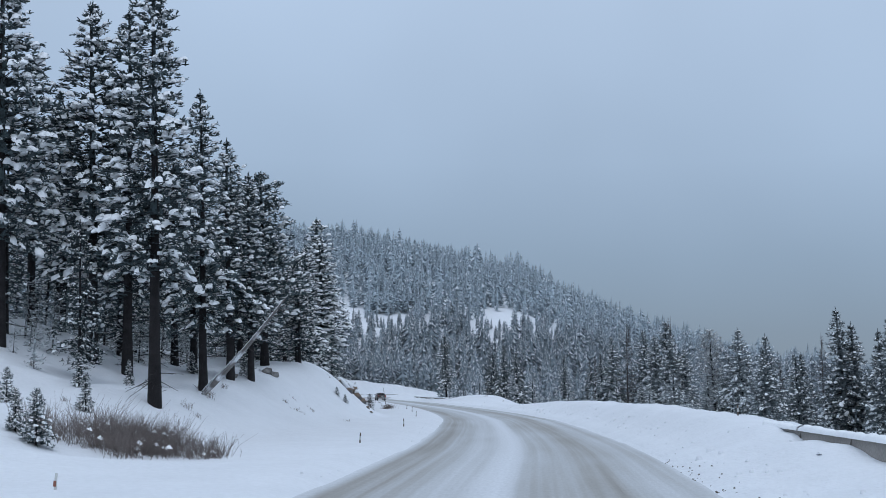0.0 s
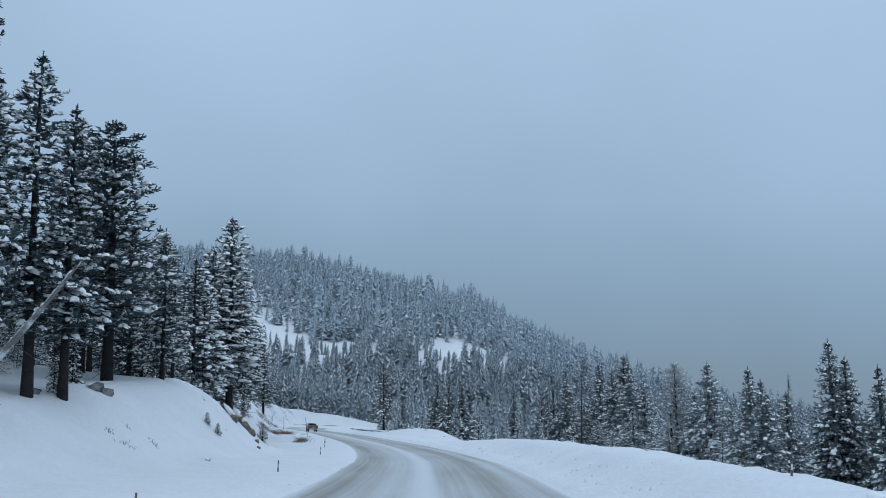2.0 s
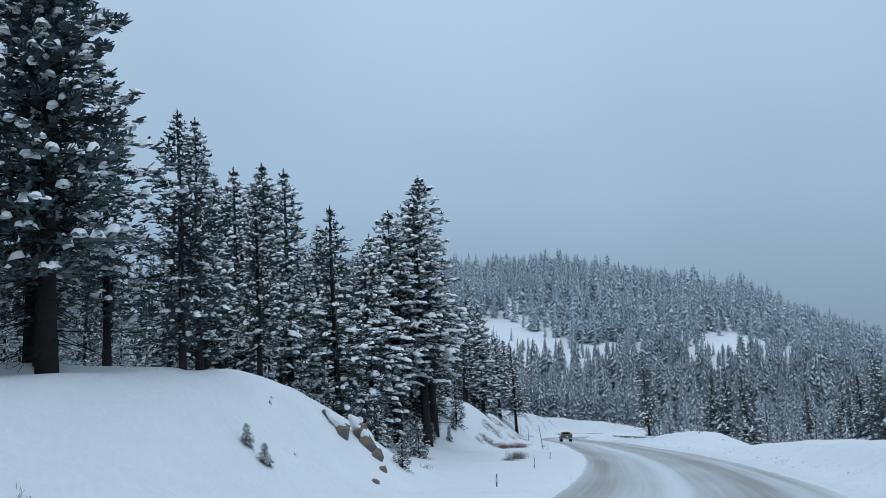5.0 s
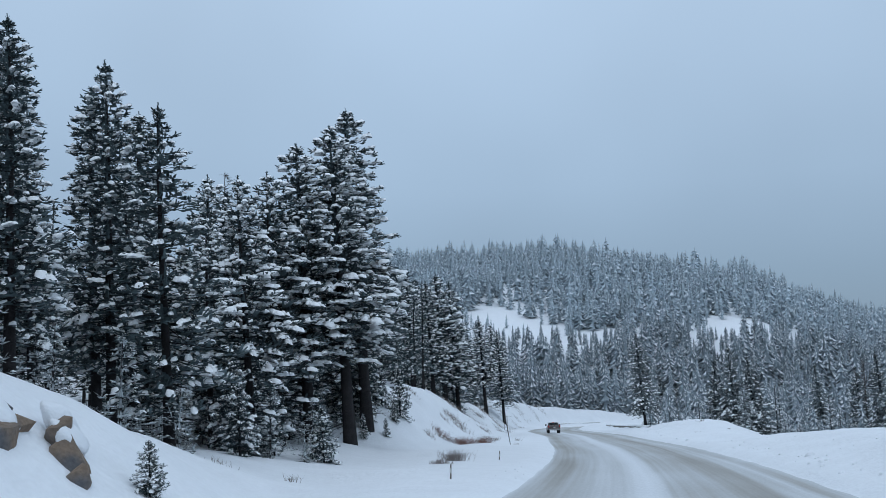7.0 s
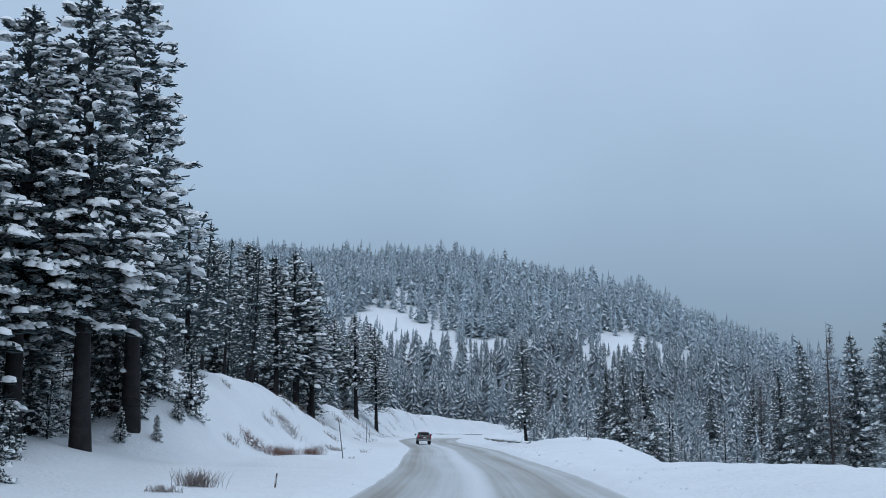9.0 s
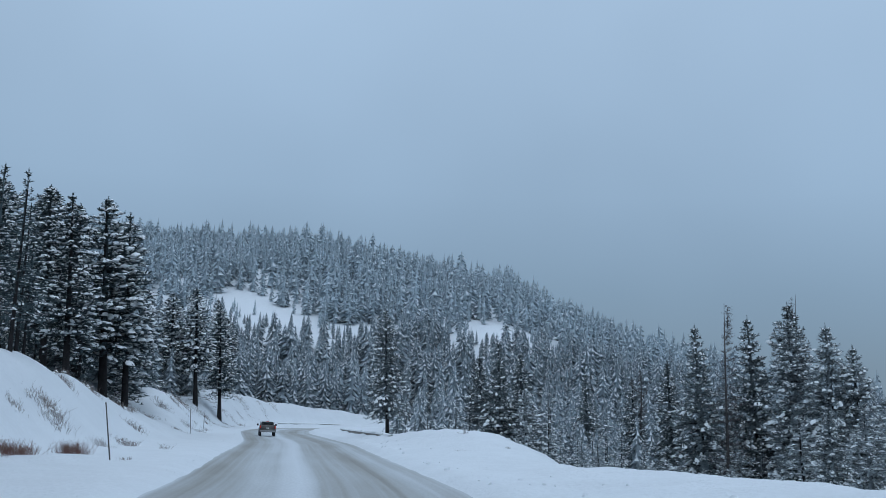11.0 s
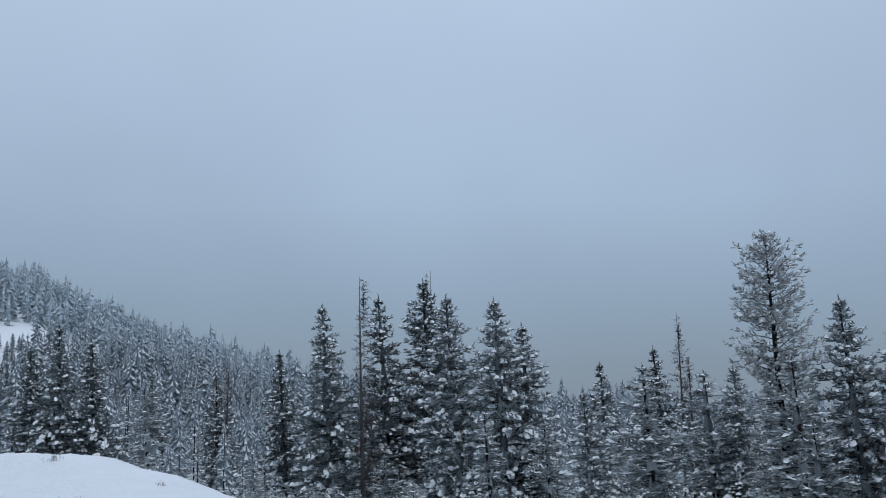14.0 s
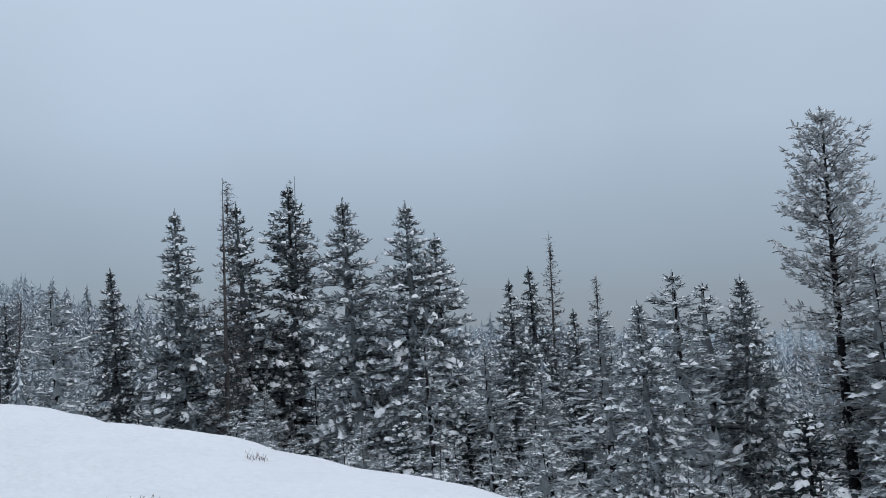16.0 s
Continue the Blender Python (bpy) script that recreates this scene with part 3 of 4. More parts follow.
VALE = [tree_kind(17, RIME_HAZE, h=17, radius=3.6, trunk_r=0.2, bare=0.05, boughs=182, tufts=13, snow=0.9, taper=0.8, full=0.2, droop=0.42, dead=8, size=1.1, core=0.16, pad_size=0.9)]
CLAD = [tree_kind(18, h=24, radius=3.1, trunk_r=0.32, bare=0.25, boughs=190, tufts=9, snow=0.92, taper=0.64, dead=24, pad_size=1.25),
        tree_kind(19, h=17, radius=2.6, trunk_r=0.2, bare=0.1, boughs=140, tufts=8, snow=1.0, taper=0.76, dead=12, pad_size=1.12)]
YOUNG = [tree_kind(7, h=4, radius=0.95, trunk_r=0.06, bare=0.02, boughs=72, tufts=9, snow=1.6, taper=0.9, dead=0, size=0.85, pad_size=0.85),
         tree_kind(8, h=5, radius=1.5, trunk_r=0.08, bare=0.02, boughs=84, tufts=11, snow=1.3, taper=0.75, dead=0, size=0.85, pad_size=0.9)]

# trees of the left bank that stand out: x, y, height of the top above the road, kind
LEFT = [(-18.2, 55.6, 19.3, TALL[2]), (-17.6, 46.6, 22.4, TALL[0]), (-23.4, 57.5, 25.2, TALL[2]), (-25.3, 57, 25.4, TALL[1]), (-28.3, 52.0, 26.5, TALL[1]), (-32.3, 62, 24, TALL[0]),
        (-36.7, 75, 25.2, TALL[2]), (-23.0, 66.5, 18.4, TALL[2]), (-24.5, 80, 20.3, SLIM[1]), (-25.6, 70, 19.5, TALL[0]), (-22.7, 50, 10.7, SLIM[1]),
        (-30, 56, 17, SLIM[0]), (-27, 64, 17, SLIM[1]), (-34, 70, 22, TALL[1]), (-29.5, 76, 21, TALL[2]),
        (-20.8, 76.3, 18.9, BROAD[0]), (-23.6, 79.5, 19.4, TALL[2]), (-18.9, 66, 16.9, TALL[2]), (-25.5, 86, 17, TALL[2]),
        (-19.8, 83.7, 14.0, TALL[2]), (-19.0, 81.3, 13.6, SLIM[1]), (-24.4, 98.1, 16.3, TALL[2]), (-21.6, 92, 13.3, TALL[2]), (-25.2, 93.3, 13.6, BROAD[0]), (-42.0, 132, 24.9, TALL[0]), (-32, 112.8, 19.3, TALL[2]), (-19.8, 64.1, 18.6, TALL[2]), (-31.1, 105, 17.8, SLIM[1]), (-29.4, 104, 18, TALL[2]), (-27.4, 103, 13.0, TALL[2]),
        (-24.5, 107.4, 15.9, SLIM[1]), (-28.6, 109.2, 19.2, TALL[2]), (-26.4, 118, 15.3, CLAD[1]),
        (-30.1, 142.7, 26.9, CLAD[0]), (-27.9, 134.4, 22.8, CLAD[0]), (-29.4, 131.5, 21.0, CLAD[0]), (-29.9, 128.4, 18.4, CLAD[1]), (-32.6, 125, 17.4, CLAD[1]),
        (-36.1, 131.7, 19.5, CLAD[1]), (-33.5, 118, 17, CLAD[1]), (-36, 123, 17.5, CLAD[1]), (-40, 127, 19, CLAD[0]), (-31, 122, 14.5, CLAD[1]), (-34, 136.5, 17.5, SLIM[1]), (-33, 129.5, 16.5, CLAD[1]), (-34, 141, 19, TALL[1]), (-35.2, 160, 18.1, SLIM[1]), (-38, 152, 19, TALL[2]), (-31.5, 144, 17, SLIM[1]), (-32.8, 138, 18.5, TALL[2]), (-34.5, 147, 16, SLIM[0]), (-32.6, 133.6, 17.5, SLIM[1]),
        (-41.8, 195, 20.1, TALL[2]), (-46.2, 200, 21.9, TALL[0]), (-45.6, 211.5, 23.4, TALL[1]), (-50, 215, 23.7, TALL[2]), (-53.4, 215, 25.4, TALL[0]), (-53.6, 205, 24.1, TALL[2]),
        (-45.2, 216.5, 22.8, TALL[2]), (-58.4, 215, 26, TALL[1]), (-48, 224, 19, SLIM[1]), (-62.5, 258.5, 29, TALL[1]), (-61, 290, 24.8, TALL[0]), (-59.5, 300, 23.6, TALL[2]), (-66, 292, 23.5, TALL[1]), (-69, 330, 27, TALL[2]), (-76.7, 366, 26, TALL[0])]
for x, y, top, kind in LEFT:
    plant(kind, x, y, top + 0.5 - float(height(x, y)), spread=1.25 if kind is BROAD[0] else (random.uniform(1.02, 1.15) if y < 60 else random.uniform(1.15, 1.35) if y < 126 else random.uniform(1.35, 1.5) if y < 146 else random.uniform(1.5, 1.7)),
          hold=0.15 if y < 60 else (0.5 if 126 < y < 146 else 0.8))

RIGHT = [(21, 94.2, 7.4, CONE[1]), (39.5, 135, 14.4, CONE[0]), (41.4, 135.5, 12.5, CONE[0]), (42.9, 130, 11.3, CONE[1]), (37.4, 110, 11.4, CONE[0]),
         (29.3, 130, 10.5, CONE[0]), (30.2, 120, 7.6, CONE[1]), (35.8, 180, 14.5, VALE[0]),
         (34.3, 199.3, 15.4, PINE[0]), (37.1, 195.5, 10.9, VALE[0]), (39.9, 194, 10.3, VALE[0]), (37.9, 207.8, 7.4, VALE[0]), (21.3, 200.4, 5.2, VALE[0]), (39.2, 201, 4.4, VALE[0]),
         (18.2, 267.6, 13.0, CONE[1]), (11, 339, 14.5, CONE[0]), (31.7, 235.4, 15.7, VALE[0]), (34.8, 236, 13.3, VALE[0]), (20.2, 255.5, 17.2, CONE[0]),
         (28.5, 260, 19.2, CONE[0]), (34, 260, 21.2, CONE[2]), (-19.3, 229.4, 15.3, CONE[2]), (28.8, 240, 16.5, VALE[0]),
         (-6.8, 262, 14.9, CONE[0]), (-3.6, 260, 13.2, CONE[0]), (-9.5, 264, 12.6, CONE[1]), (18, 312, 12.6, CONE[1]),
         (45.7, 240, 10, CONE[1]), (67.5, 262, 13.8, CONE[1]), (47, 215, 8, CONE[1]), (44.4, 230, 6.7, CONE[1])]
for x, y, top, kind in RIGHT:
    plant(kind, x, y, top - float(height(x, y)), label="snowy fir tree standing below the plough bank", group="valley firs", spread=0.92 if kind is PINE[0] else 1.08, hold=0.7)

SAPLINGS = [(-15.3, 30.9, 1.9, 1), (-16.3, 31.5, 1.5, 0), (-17.7, 39.7, 1.7, 0), (-20.1, 38, 1.5, 1), (-19.7, 49, 1.4, 0), (-18.9, 66.4, 1.7, 0), (-20.0, 71.1, 2.6, 0), (-22.3, 66, 1.6, 1),
            (-25.4, 115.3, 4.6, 1), (-23.8, 113, 3.4, 1), (-27, 120, 4.0, 1), (-29, 141, 1.9, 0), (-28, 143, 1.5, 0), (-31, 136, 3.2, 1), (-27.2, 129, 2.4, 1), (-20.9, 46, 1.7, 0), (-28.8, 123.5, 6.5, 1), (-29.6, 127.2, 5.2, 1), (-27.6, 121.4, 4.2, 1), (-30.5, 124.5, 7, 1), (-33, 127, 6, 1),
            (-24.6, 124, 3.2, 1), (-33, 150, 3.2, 1), (-29.3, 149.5, 4.0, 1), (-30.3, 148, 3.5, 0), (-31, 146.5, 5.0, 1), (-30, 144, 3.0, 1), (-31.5, 143, 4.5, 1), (-32.5, 149, 6.0, 1), (-28.8, 147, 2.0, 0), (-31.8, 139, 3.8, 1), (-30.6, 136.8, 2.6, 0), (-33.4, 145.5, 5.0, 1), (-30.9, 132.5, 3.5, 1), (-4.3, 194, 0.8, 0), (9.6, 182, 1.4, 1)]
for x, y, h, k in SAPLINGS:
    plant(YOUNG[k], x, y, h, "fir_sapling", "small snow-covered fir sapling on the bank", "sapling", "fir saplings")


def dead_tree(x, y, top, seed, fork=False, bushy=False):
    """A bare grey snag with short broken limbs."""
    rng = random.Random(seed)
    z = float(height(x, y))
    h = top - z
    ob = new("dead_tree")
    ob.location = (x, y, z)
    wood, limbs = Heap(), Heap()
    trunk_mesh(h, 0.26, wood, lean=rng.uniform(-0.02, 0.02), sides=7)
    for k in range(230):
        f = rng.uniform(0.12, 0.99)
        a = rng.uniform(0, 6.28)
        ln = rng.uniform(0.6, 2.6) * (1.2 - f)
        p = Vector((0, 0, f * h))
        q = p + Vector((ln * math.cos(a), ln * math.sin(a), ln * rng.uniform(-0.35, 0.35)))
        stick(limbs, p, q, 0.035, 0.012)
        for j in range(5):
            w = p.lerp(q, rng.uniform(0.35, 1.0))
            stick(limbs, w, w + Vector((rng.uniform(-0.5, 0.5), rng.uniform(-0.5, 0.5), rng.uniform(-0.45, 0.3))), 0.014, 0.005)
    if fork:
        for a in (0.6, 3.4, 5.0):
            p = Vector((0, 0, h * rng.uniform(0.72, 0.82)))
            q = p + Vector((1.5 * math.cos(a), 1.5 * math.sin(a), 0.7))
            stick(limbs, p, q, 0.12, 0.07)
            stick(limbs, q, q + Vector((0.4 * math.cos(a), 0.4 * math.sin(a), 2.0)), 0.07, 0.02)
            for j in range(7):
                w = q + Vector((0.3 * math.cos(a), 0.3 * math.sin(a), 1.4)) * rng.random()
                stick(limbs, w, w + Vector((rng.uniform(-0.9, 0.9), rng.uniform(-0.9, 0.9), rng.uniform(0, 0.7))), 0.03, 0.008)
    part("trunk", wood, DEAD, ob, smooth=True)
    part("branchwork", limbs, DEADTWIG, ob, kind="stuff")
    if bushy:
        dry = conifer_data(seed + 90, h=h * 0.94, radius=3.0, trunk_r=0.1, bare=0.12, boughs=120, tufts=11, snow=0.0, taper=0.6, full=0.0, droop=0.3, dead=0, size=0.8, gaps=0.2, core=0)[1]
        part("dry_foliage", dry, DEADTWIG, ob, "thin brown-grey dead twigs", kind="stuff")
    return tagged(ob, "bare grey dead tree with broken limbs", "dead tree", "dead trees")


dead_tree(23.7, 252.6, 19.6, 1, bushy=True)
dead_tree(34.6, 261.5, 22.2, 2, True, True)
dead_tree(-41.5, 143, 23.0, 3)
dead_tree(73.1, 265, 18.6, 4, bushy=True)
dead_tree(56.7, 240, 10.4, 5, bushy=True)
dead_tree(19.2, 311, 13.6, 6, True)


def forest(name, spots, kinds, mats, label):
    """Many trees joined into one mesh: spots are rows of x, y, z, height, turn."""
    rng = random.Random(name)
    packs = []
    for parts in kinds:
        v = np.concatenate([np.array(p.v) for p in parts if p.v])
        f, mi, o = [], [], 0
        for i, p in enumerate(parts):
            if p.v:
                f.append(np.array(p.f) + o)
                mi.append(np.full(len(p.f), i))
                o += len(p.v)
        packs.append((v, np.concatenate(f), np.concatenate(mi), v[:, 2].max()))
    vs, fs, ms, n = [], [], [], 0
    for x, y, z, h, turn in spots:
        v, f, mi, h0 = packs[rng.randrange(len(packs))]
        s = h / h0
        k = s * rng.uniform(0.85, 1.2)
        c, d = math.cos(turn) * k, math.sin(turn) * k
        vs.append(np.stack([x + c * v[:, 0] - d * v[:, 1], y + d * v[:, 0] + c * v[:, 1], z + s * v[:, 2]], -1))
        fs.append(f + n)
        ms.append(mi)
        n += len(v)
    ob = new(name, fast_mesh(name, np.concatenate(vs), np.concatenate(fs), mats, np.concatenate(ms)))
    return tagged(ob, label, "forest", kind="stuff")


def scatter(seed, x0, x1, y0, y1, gap, keep):
    """Jittered grid spots that pass keep(x, y)."""
    rng = random.Random(seed)
    nx, ny = int((x1 - x0) / gap), int((y1 - y0) / gap)
    pts = []
    for j in range(ny):
        for i in range(nx):
            px, py = x0 + (i + rng.uniform(0.02, 0.98)) * gap, y0 + (j + rng.uniform(0.02, 0.98)) * gap
            if keep(px, py, rng):
                pts.append((px, py))
    a = np.array(pts)
    z = height(a[:, 0], a[:, 1]) - 0.3
    return [(x, y, float(zz), rng) for (x, y), zz in zip(pts, z)]


def lateral(x, y):
    return float((x - road_x(y)) / math.sqrt(1 + float(road_slope(y)) ** 2))


def far_conifer(seed, radius, taper, snow, tiers=9, n=6):
    """A cheap conifer for far slopes: whorls of single drooping boughs, some under snow, round a slim dark core."""
    rng = random.Random(seed)
    wood, leaf, white = Heap(), Heap(), Heap()
    trunk_mesh(19.5, 0.2, wood, sides=3, rings=2)
    for k in range(5):
        z0, rr = 20 * (0.06 + 0.18 * k), radius * 0.5 * (1 - 0.18 * k) ** taper
        leaf.add([(rr * rng.uniform(0.5, 1.3) * math.cos(a), rr * rng.uniform(0.5, 1.3) * math.sin(a), z0 - rng.random()) for a in (k, k + 1.3, k + 2.5, k + 3.8, k + 5.0)] + [(0, 0, min(20, z0 + 6.5))],
                 [(0, 1, 5), (1, 2, 5), (2, 3, 5), (3, 4, 5), (4, 0, 5)])
    for k in range(tiers):
        g = k / tiers
        rr = radius * ((1 - g) ** taper * (1 + 0.3 * g) + 0.06)
        for j in range(n):
            z0 = 20 * (0.06 + 0.9 * (g + rng.uniform(-0.4, 0.4) / tiers))
            a = 6.2832 * (j + rng.uniform(-0.4, 0.4)) / n + k * 0.7
            q = rr * rng.uniform(0.65, 1.3)
            w = (0.36 + 0.1 * rng.random()) * 5.6 / n
            z1 = z0 - q * rng.uniform(0.0, 0.6)
            tri = [(0, 0, z0 + rng.uniform(0.3, 0.9) + 0.2 * q), (q * math.cos(a - w), q * math.sin(a - w), z1), (q * math.cos(a + w), q * math.sin(a + w), z1 + rng.uniform(-0.3, 0.3))]
            leaf.add(tri, [(0, 1, 2)])
            if rng.random() < snow:
                m = [(0.3 * q * math.cos(a), 0.3 * q * math.sin(a), z0 + 0.75), (q * 1.02 * math.cos(a - w * 0.75), q * 1.02 * math.sin(a - w * 0.75), z1 + 0.22), (q * 1.02 * math.cos(a + w * 0.75), q * 1.02 * math.sin(a + w * 0.75), z1 + 0.22)]
                white.add(m, [(0, 1, 2)])
    return wood, leaf, white


FAR_KINDS = [far_conifer(s, r, t, w) for s, r, t, w in ((21, 3.4, 0.7, 0.2), (22, 2.9, 0.8, 0.26), (23, 3.9, 0.6, 0.18), (24, 3.2, 0.85, 0.28), (25, 2.8, 0.6, 0.22))]
MID_KINDS = [far_conifer(s, r, t, w, 17, 9) for s, r, t, w in ((31, 3.0, 0.8, 0.5), (32, 2.5, 0.85, 0.48), (33, 3.5, 0.65, 0.42), (34, 2.8, 0.75, 0.55))]
HIGH_KINDS = [conifer_data(s, h=18, radius=r, trunk_r=0.2, bare=b, boughs=60, tufts=5, snow=0.6, taper=t, dead=5, trunk_sides=5, size=1.6, pad_size=1.0, fingers=2)
              for s, r, b, t in ((41, 2.6, 0.16, 0.95), (42, 2.3, 0.12, 1.0), (43, 3.0, 0.24, 0.75))]
LOW_KINDS = [conifer_data(s, h=18, radius=r, trunk_r=0.16, bare=b, boughs=52, tufts=5, snow=0.6, taper=t, dead=2, trunk_sides=5, size=1.7, pad_size=1.6, fingers=2)
             for s, r, b, t in ((44, 3.2, 0.03, 0.85), (45, 2.8, 0.05, 0.9), (46, 3.7, 0.04, 0.7))]
# open snow fields on the hill: centre and half sizes
FIELDS = ((-143, 622, 15, 15), (-130, 596, 21, 17), (-110, 572, 16, 16), (-175, 597, 5, 10), (-154, 574, 7, 8), (-77, 570, 11, 9), (-12, 606, 17, 13), (-20, 584, 9, 22), (4, 606, 9, 9), (-60, 672, 6, 8), (-36, 566, 4, 6), (-83, 492, 3, 8))


def on_hill(x, y, rng):
    for cx, cy, rx, ry in FIELDS:
        if ((x - cx) / rx) ** 2 + ((y - cy) / ry) ** 2 < 1 + 0.4 * float(wobble(x, y, 8, 3)):
            return rng.random() < 0.05
    return rng.random() < 0.97


def below_field(x, y):
    """True on the slope just under an open field, where the trees are low."""
    return any(abs(x - cx) < rx + 2 and cy - ry - 30 < y <= cy for cx, cy, rx, ry in FIELDS[:9])


upper, lower = [], []
spots = scatter(5, -430, 380, 600, 1040, 8.6, on_hill) + scatter(15, -300, 300, 440, 600, 6.4, on_hill)
for x, y, z, r in spots:
    tall = r.uniform(12, 20) + (5 if r.random() < 0.2 else 0) if y > 590 or y < 500 else r.uniform(9, 17)
    if y > 840:
        if r.random() < 0.3:
            continue
        tall += r.uniform(1, 7)
    row = (x, y, z, tall * (0.5 if below_field(x, y) else 1.0), r.uniform(0, 6.28))
    if y > 560 or x < -200 or x > 200:
        upper.append(row)
    else:
        lower.append(row)
# Distance haze comes from the material set given to each stand.
forest("hill_forest", upper, FAR_KINDS, [HOAR_HAZE_BARK, FROST_HAZE, RIME_HAZE_SNOW], "frosted conifer forest covering the far hill, coloured paler for haze")
forest("foothill_forest", lower, MID_KINDS, [HOAR_HAZE_BARK, HOAR_HAZE, RIME_HAZE_SNOW], "frosted conifers along the foot of the hill, coloured paler for haze")


def in_valley(x, y, g):
    u = lateral(x, y)
    return u > 19 and not (u > 130 and y < 130) and not (u < 60 and y < 60)


near_spots, far_spots, singles = [], [], 0
for x, y, z, r in scatter(6, -60, 240, 40, 450, 6.2, in_valley):
    u = lateral(x, y)
    h = r.uniform(4.2, 7.2) if u < 50 and y < 262 else r.uniform(8, 16)
    if min((x - a) ** 2 + (y - c) ** 2 for a, c, *_ in RIGHT) < 5.0:
        continue
    if 165 < y < 262 and u < 62 and x > -14 and singles < 110 and r.random() < 0.72:
        singles += 1
        k = r.choice([*LITE, YOUNG[1]])
        tall = h * (0.55 if k is YOUNG[1] else 1.0) * r.uniform(0.8, 1.15)
        plant(k, x, y, min(tall, 6.8 - z) if y < 228 else tall, label="snow-laden fir in the valley below the road", group="valley firs", spread=1.32)
        continue
    if u > 48 and r.random() < 0.28:
        continue
    (far_spots if y > 285 or u > 84 else near_spots).append((x, y, z, h, r.uniform(0, 6.28)))
# Valley stands: haze is put into the needle colours on top of rime.
forest("valley_forest", near_spots, LOW_KINDS, [BARK, RIME_HAZE, TREE_SNOW], "dense snowy conifers filling the valley")
forest("far_valley_forest", far_spots, MID_KINDS, [HOAR_HAZE_BARK, HOAR_HAZE, RIME_HAZE_SNOW], "rime-covered conifers further down the valley, coloured paler for haze")

beyond = [(x, y, z, r.uniform(9, 17), r.uniform(0, 6.28)) for x, y, z, r in scatter(16, 235, 760, 40, 520, 13.5, lambda x, y, g: True)]
# Farthest stand: frost colours that already hold the haze.
forest("distant_forest", beyond, FAR_KINDS, [HOAR_HAZE_BARK, FROST_HAZE, RIME_HAZE_SNOW], "frosted conifers far across the valley floor, coloured paler for haze")

front, back = [], []
for x, y, z, r in scatter(7, -130, -20, 58, 440, 5.5, lambda x, y, g: lateral(x, y) < -(25 if y < 172 else 18)):
    if lateral(x, y) < -62 and r.random() < 0.5:
        continue
    (front if y < 215 and lateral(x, y) > -44 else back).append((x, y, z, r.uniform(7, 11) if y < 98 else (r.uniform(9, 13.5) if y < 126 else r.uniform(10, 16)), r.uniform(0, 6.28)))
forest("bank_forest", front, HIGH_KINDS, [BARK, NEEDLE, TREE_SNOW], "snowy conifer forest above the road bank")
# The paling by haze sits in these bark, needle and snow colours.
forest("upper_bank_forest", back, MID_KINDS, [HOAR_HAZE_BARK, HOAR_HAZE, RIME_HAZE_SNOW], "rimed conifers further up the slope, coloured paler for haze")



def under_firs(x, y, g):
    u = lateral(x, y)
    edge = 23.5 if y < 93 else (17.5 if y < 126 else 20.3)
    return -36 < u < -edge and g.random() < 0.8


UNDER_KINDS = [conifer_data(s, h=4, radius=r, trunk_r=0.05, bare=0.0, boughs=24, tufts=4, snow=0.6, taper=t, dead=4, trunk_sides=3, size=1.0, pad_size=0.6, gaps=0.15, fingers=2)
               for s, r, t in ((51, 1.1, 0.8), (52, 0.9, 1.0), (53, 1.4, 0.6))]
low = [(x, y, z + 0.2, r.uniform(1.2, 4.2), r.uniform(0, 6.28)) for x, y, z, r in scatter(9, -70, -15, 48, 166, 2.3, under_firs)]
forest("fir_undergrowth", low, UNDER_KINDS, [BARK, DUSTED_HAZE, TREE_SNOW], "young frosted firs crowding under the taller trees")


# ---- roadside things ----
def at_ground(x, y, dz=0.0):
    return Vector((x, y, float(height(x, y)) + dz))


def bush(name, x, y, rx, ry, h, stems, seed, label, mat=None, spread=0.5, snow=0):
    """A thicket of thin bare stems that fork once."""
    rng = random.Random(seed)
    ob = new(name)
    base = at_ground(x, y)
    ob.location = base
    hp, white = Heap(), Heap()
    clumps = []
    for k in range(max(1, int(rx * ry * 2.2))):
        a, q = rng.uniform(0, 6.28), math.sqrt(rng.random()) * 0.85
        clumps.append((rx * q * math.cos(a), ry * q * math.sin(a), rng.uniform(0.55, 1.15) * (1.08 - 0.45 * q * q)))
    for k in range(stems):
        cx, cy, tall = clumps[k % len(clumps)]
        px, py = cx + rng.gauss(0, 0.32) * min(1, rx), cy + rng.gauss(0, 0.32) * min(1, ry)
        p = Vector((px, py, float(height(x + px, y + py)) - base.z - 0.05))
        hh = h * tall * rng.uniform(0.35, 1.05)
        d = Vector(((px - cx) * spread + rng.gauss(0, 0.33), (py - cy) * spread + rng.gauss(0, 0.33), 1.0))
        m, e = p + d * hh * 0.5, p + d * hh * 0.8 + Vector((rng.gauss(0, 0.2), rng.gauss(0, 0.2), 0.18)) * hh
        stick(hp, p, m, 0.007, 0.005)
        stick(hp, m, e, 0.005, 0.002)
        stick(hp, p.lerp(m, 0.6), p.lerp(m, 0.6) + Vector((rng.uniform(-0.5, 0.5), rng.uniform(-0.5, 0.5), rng.uniform(0.3, 0.8))) * hh * 0.45, 0.005, 0.002)
        stick(hp, m, m + Vector((rng.uniform(-0.5, 0.5), rng.uniform(-0.5, 0.5), rng.uniform(0.4, 0.9))) * hh * 0.5, 0.006, 0.003)
        if rng.random() < snow:
            v, f = dome(rng, tuple(m), 0.12, 0.10, 0.07, 1, 0, 6)
            white.add(v, f)
    part("twig_mass", hp, mat or TWIG, ob, kind="stuff")
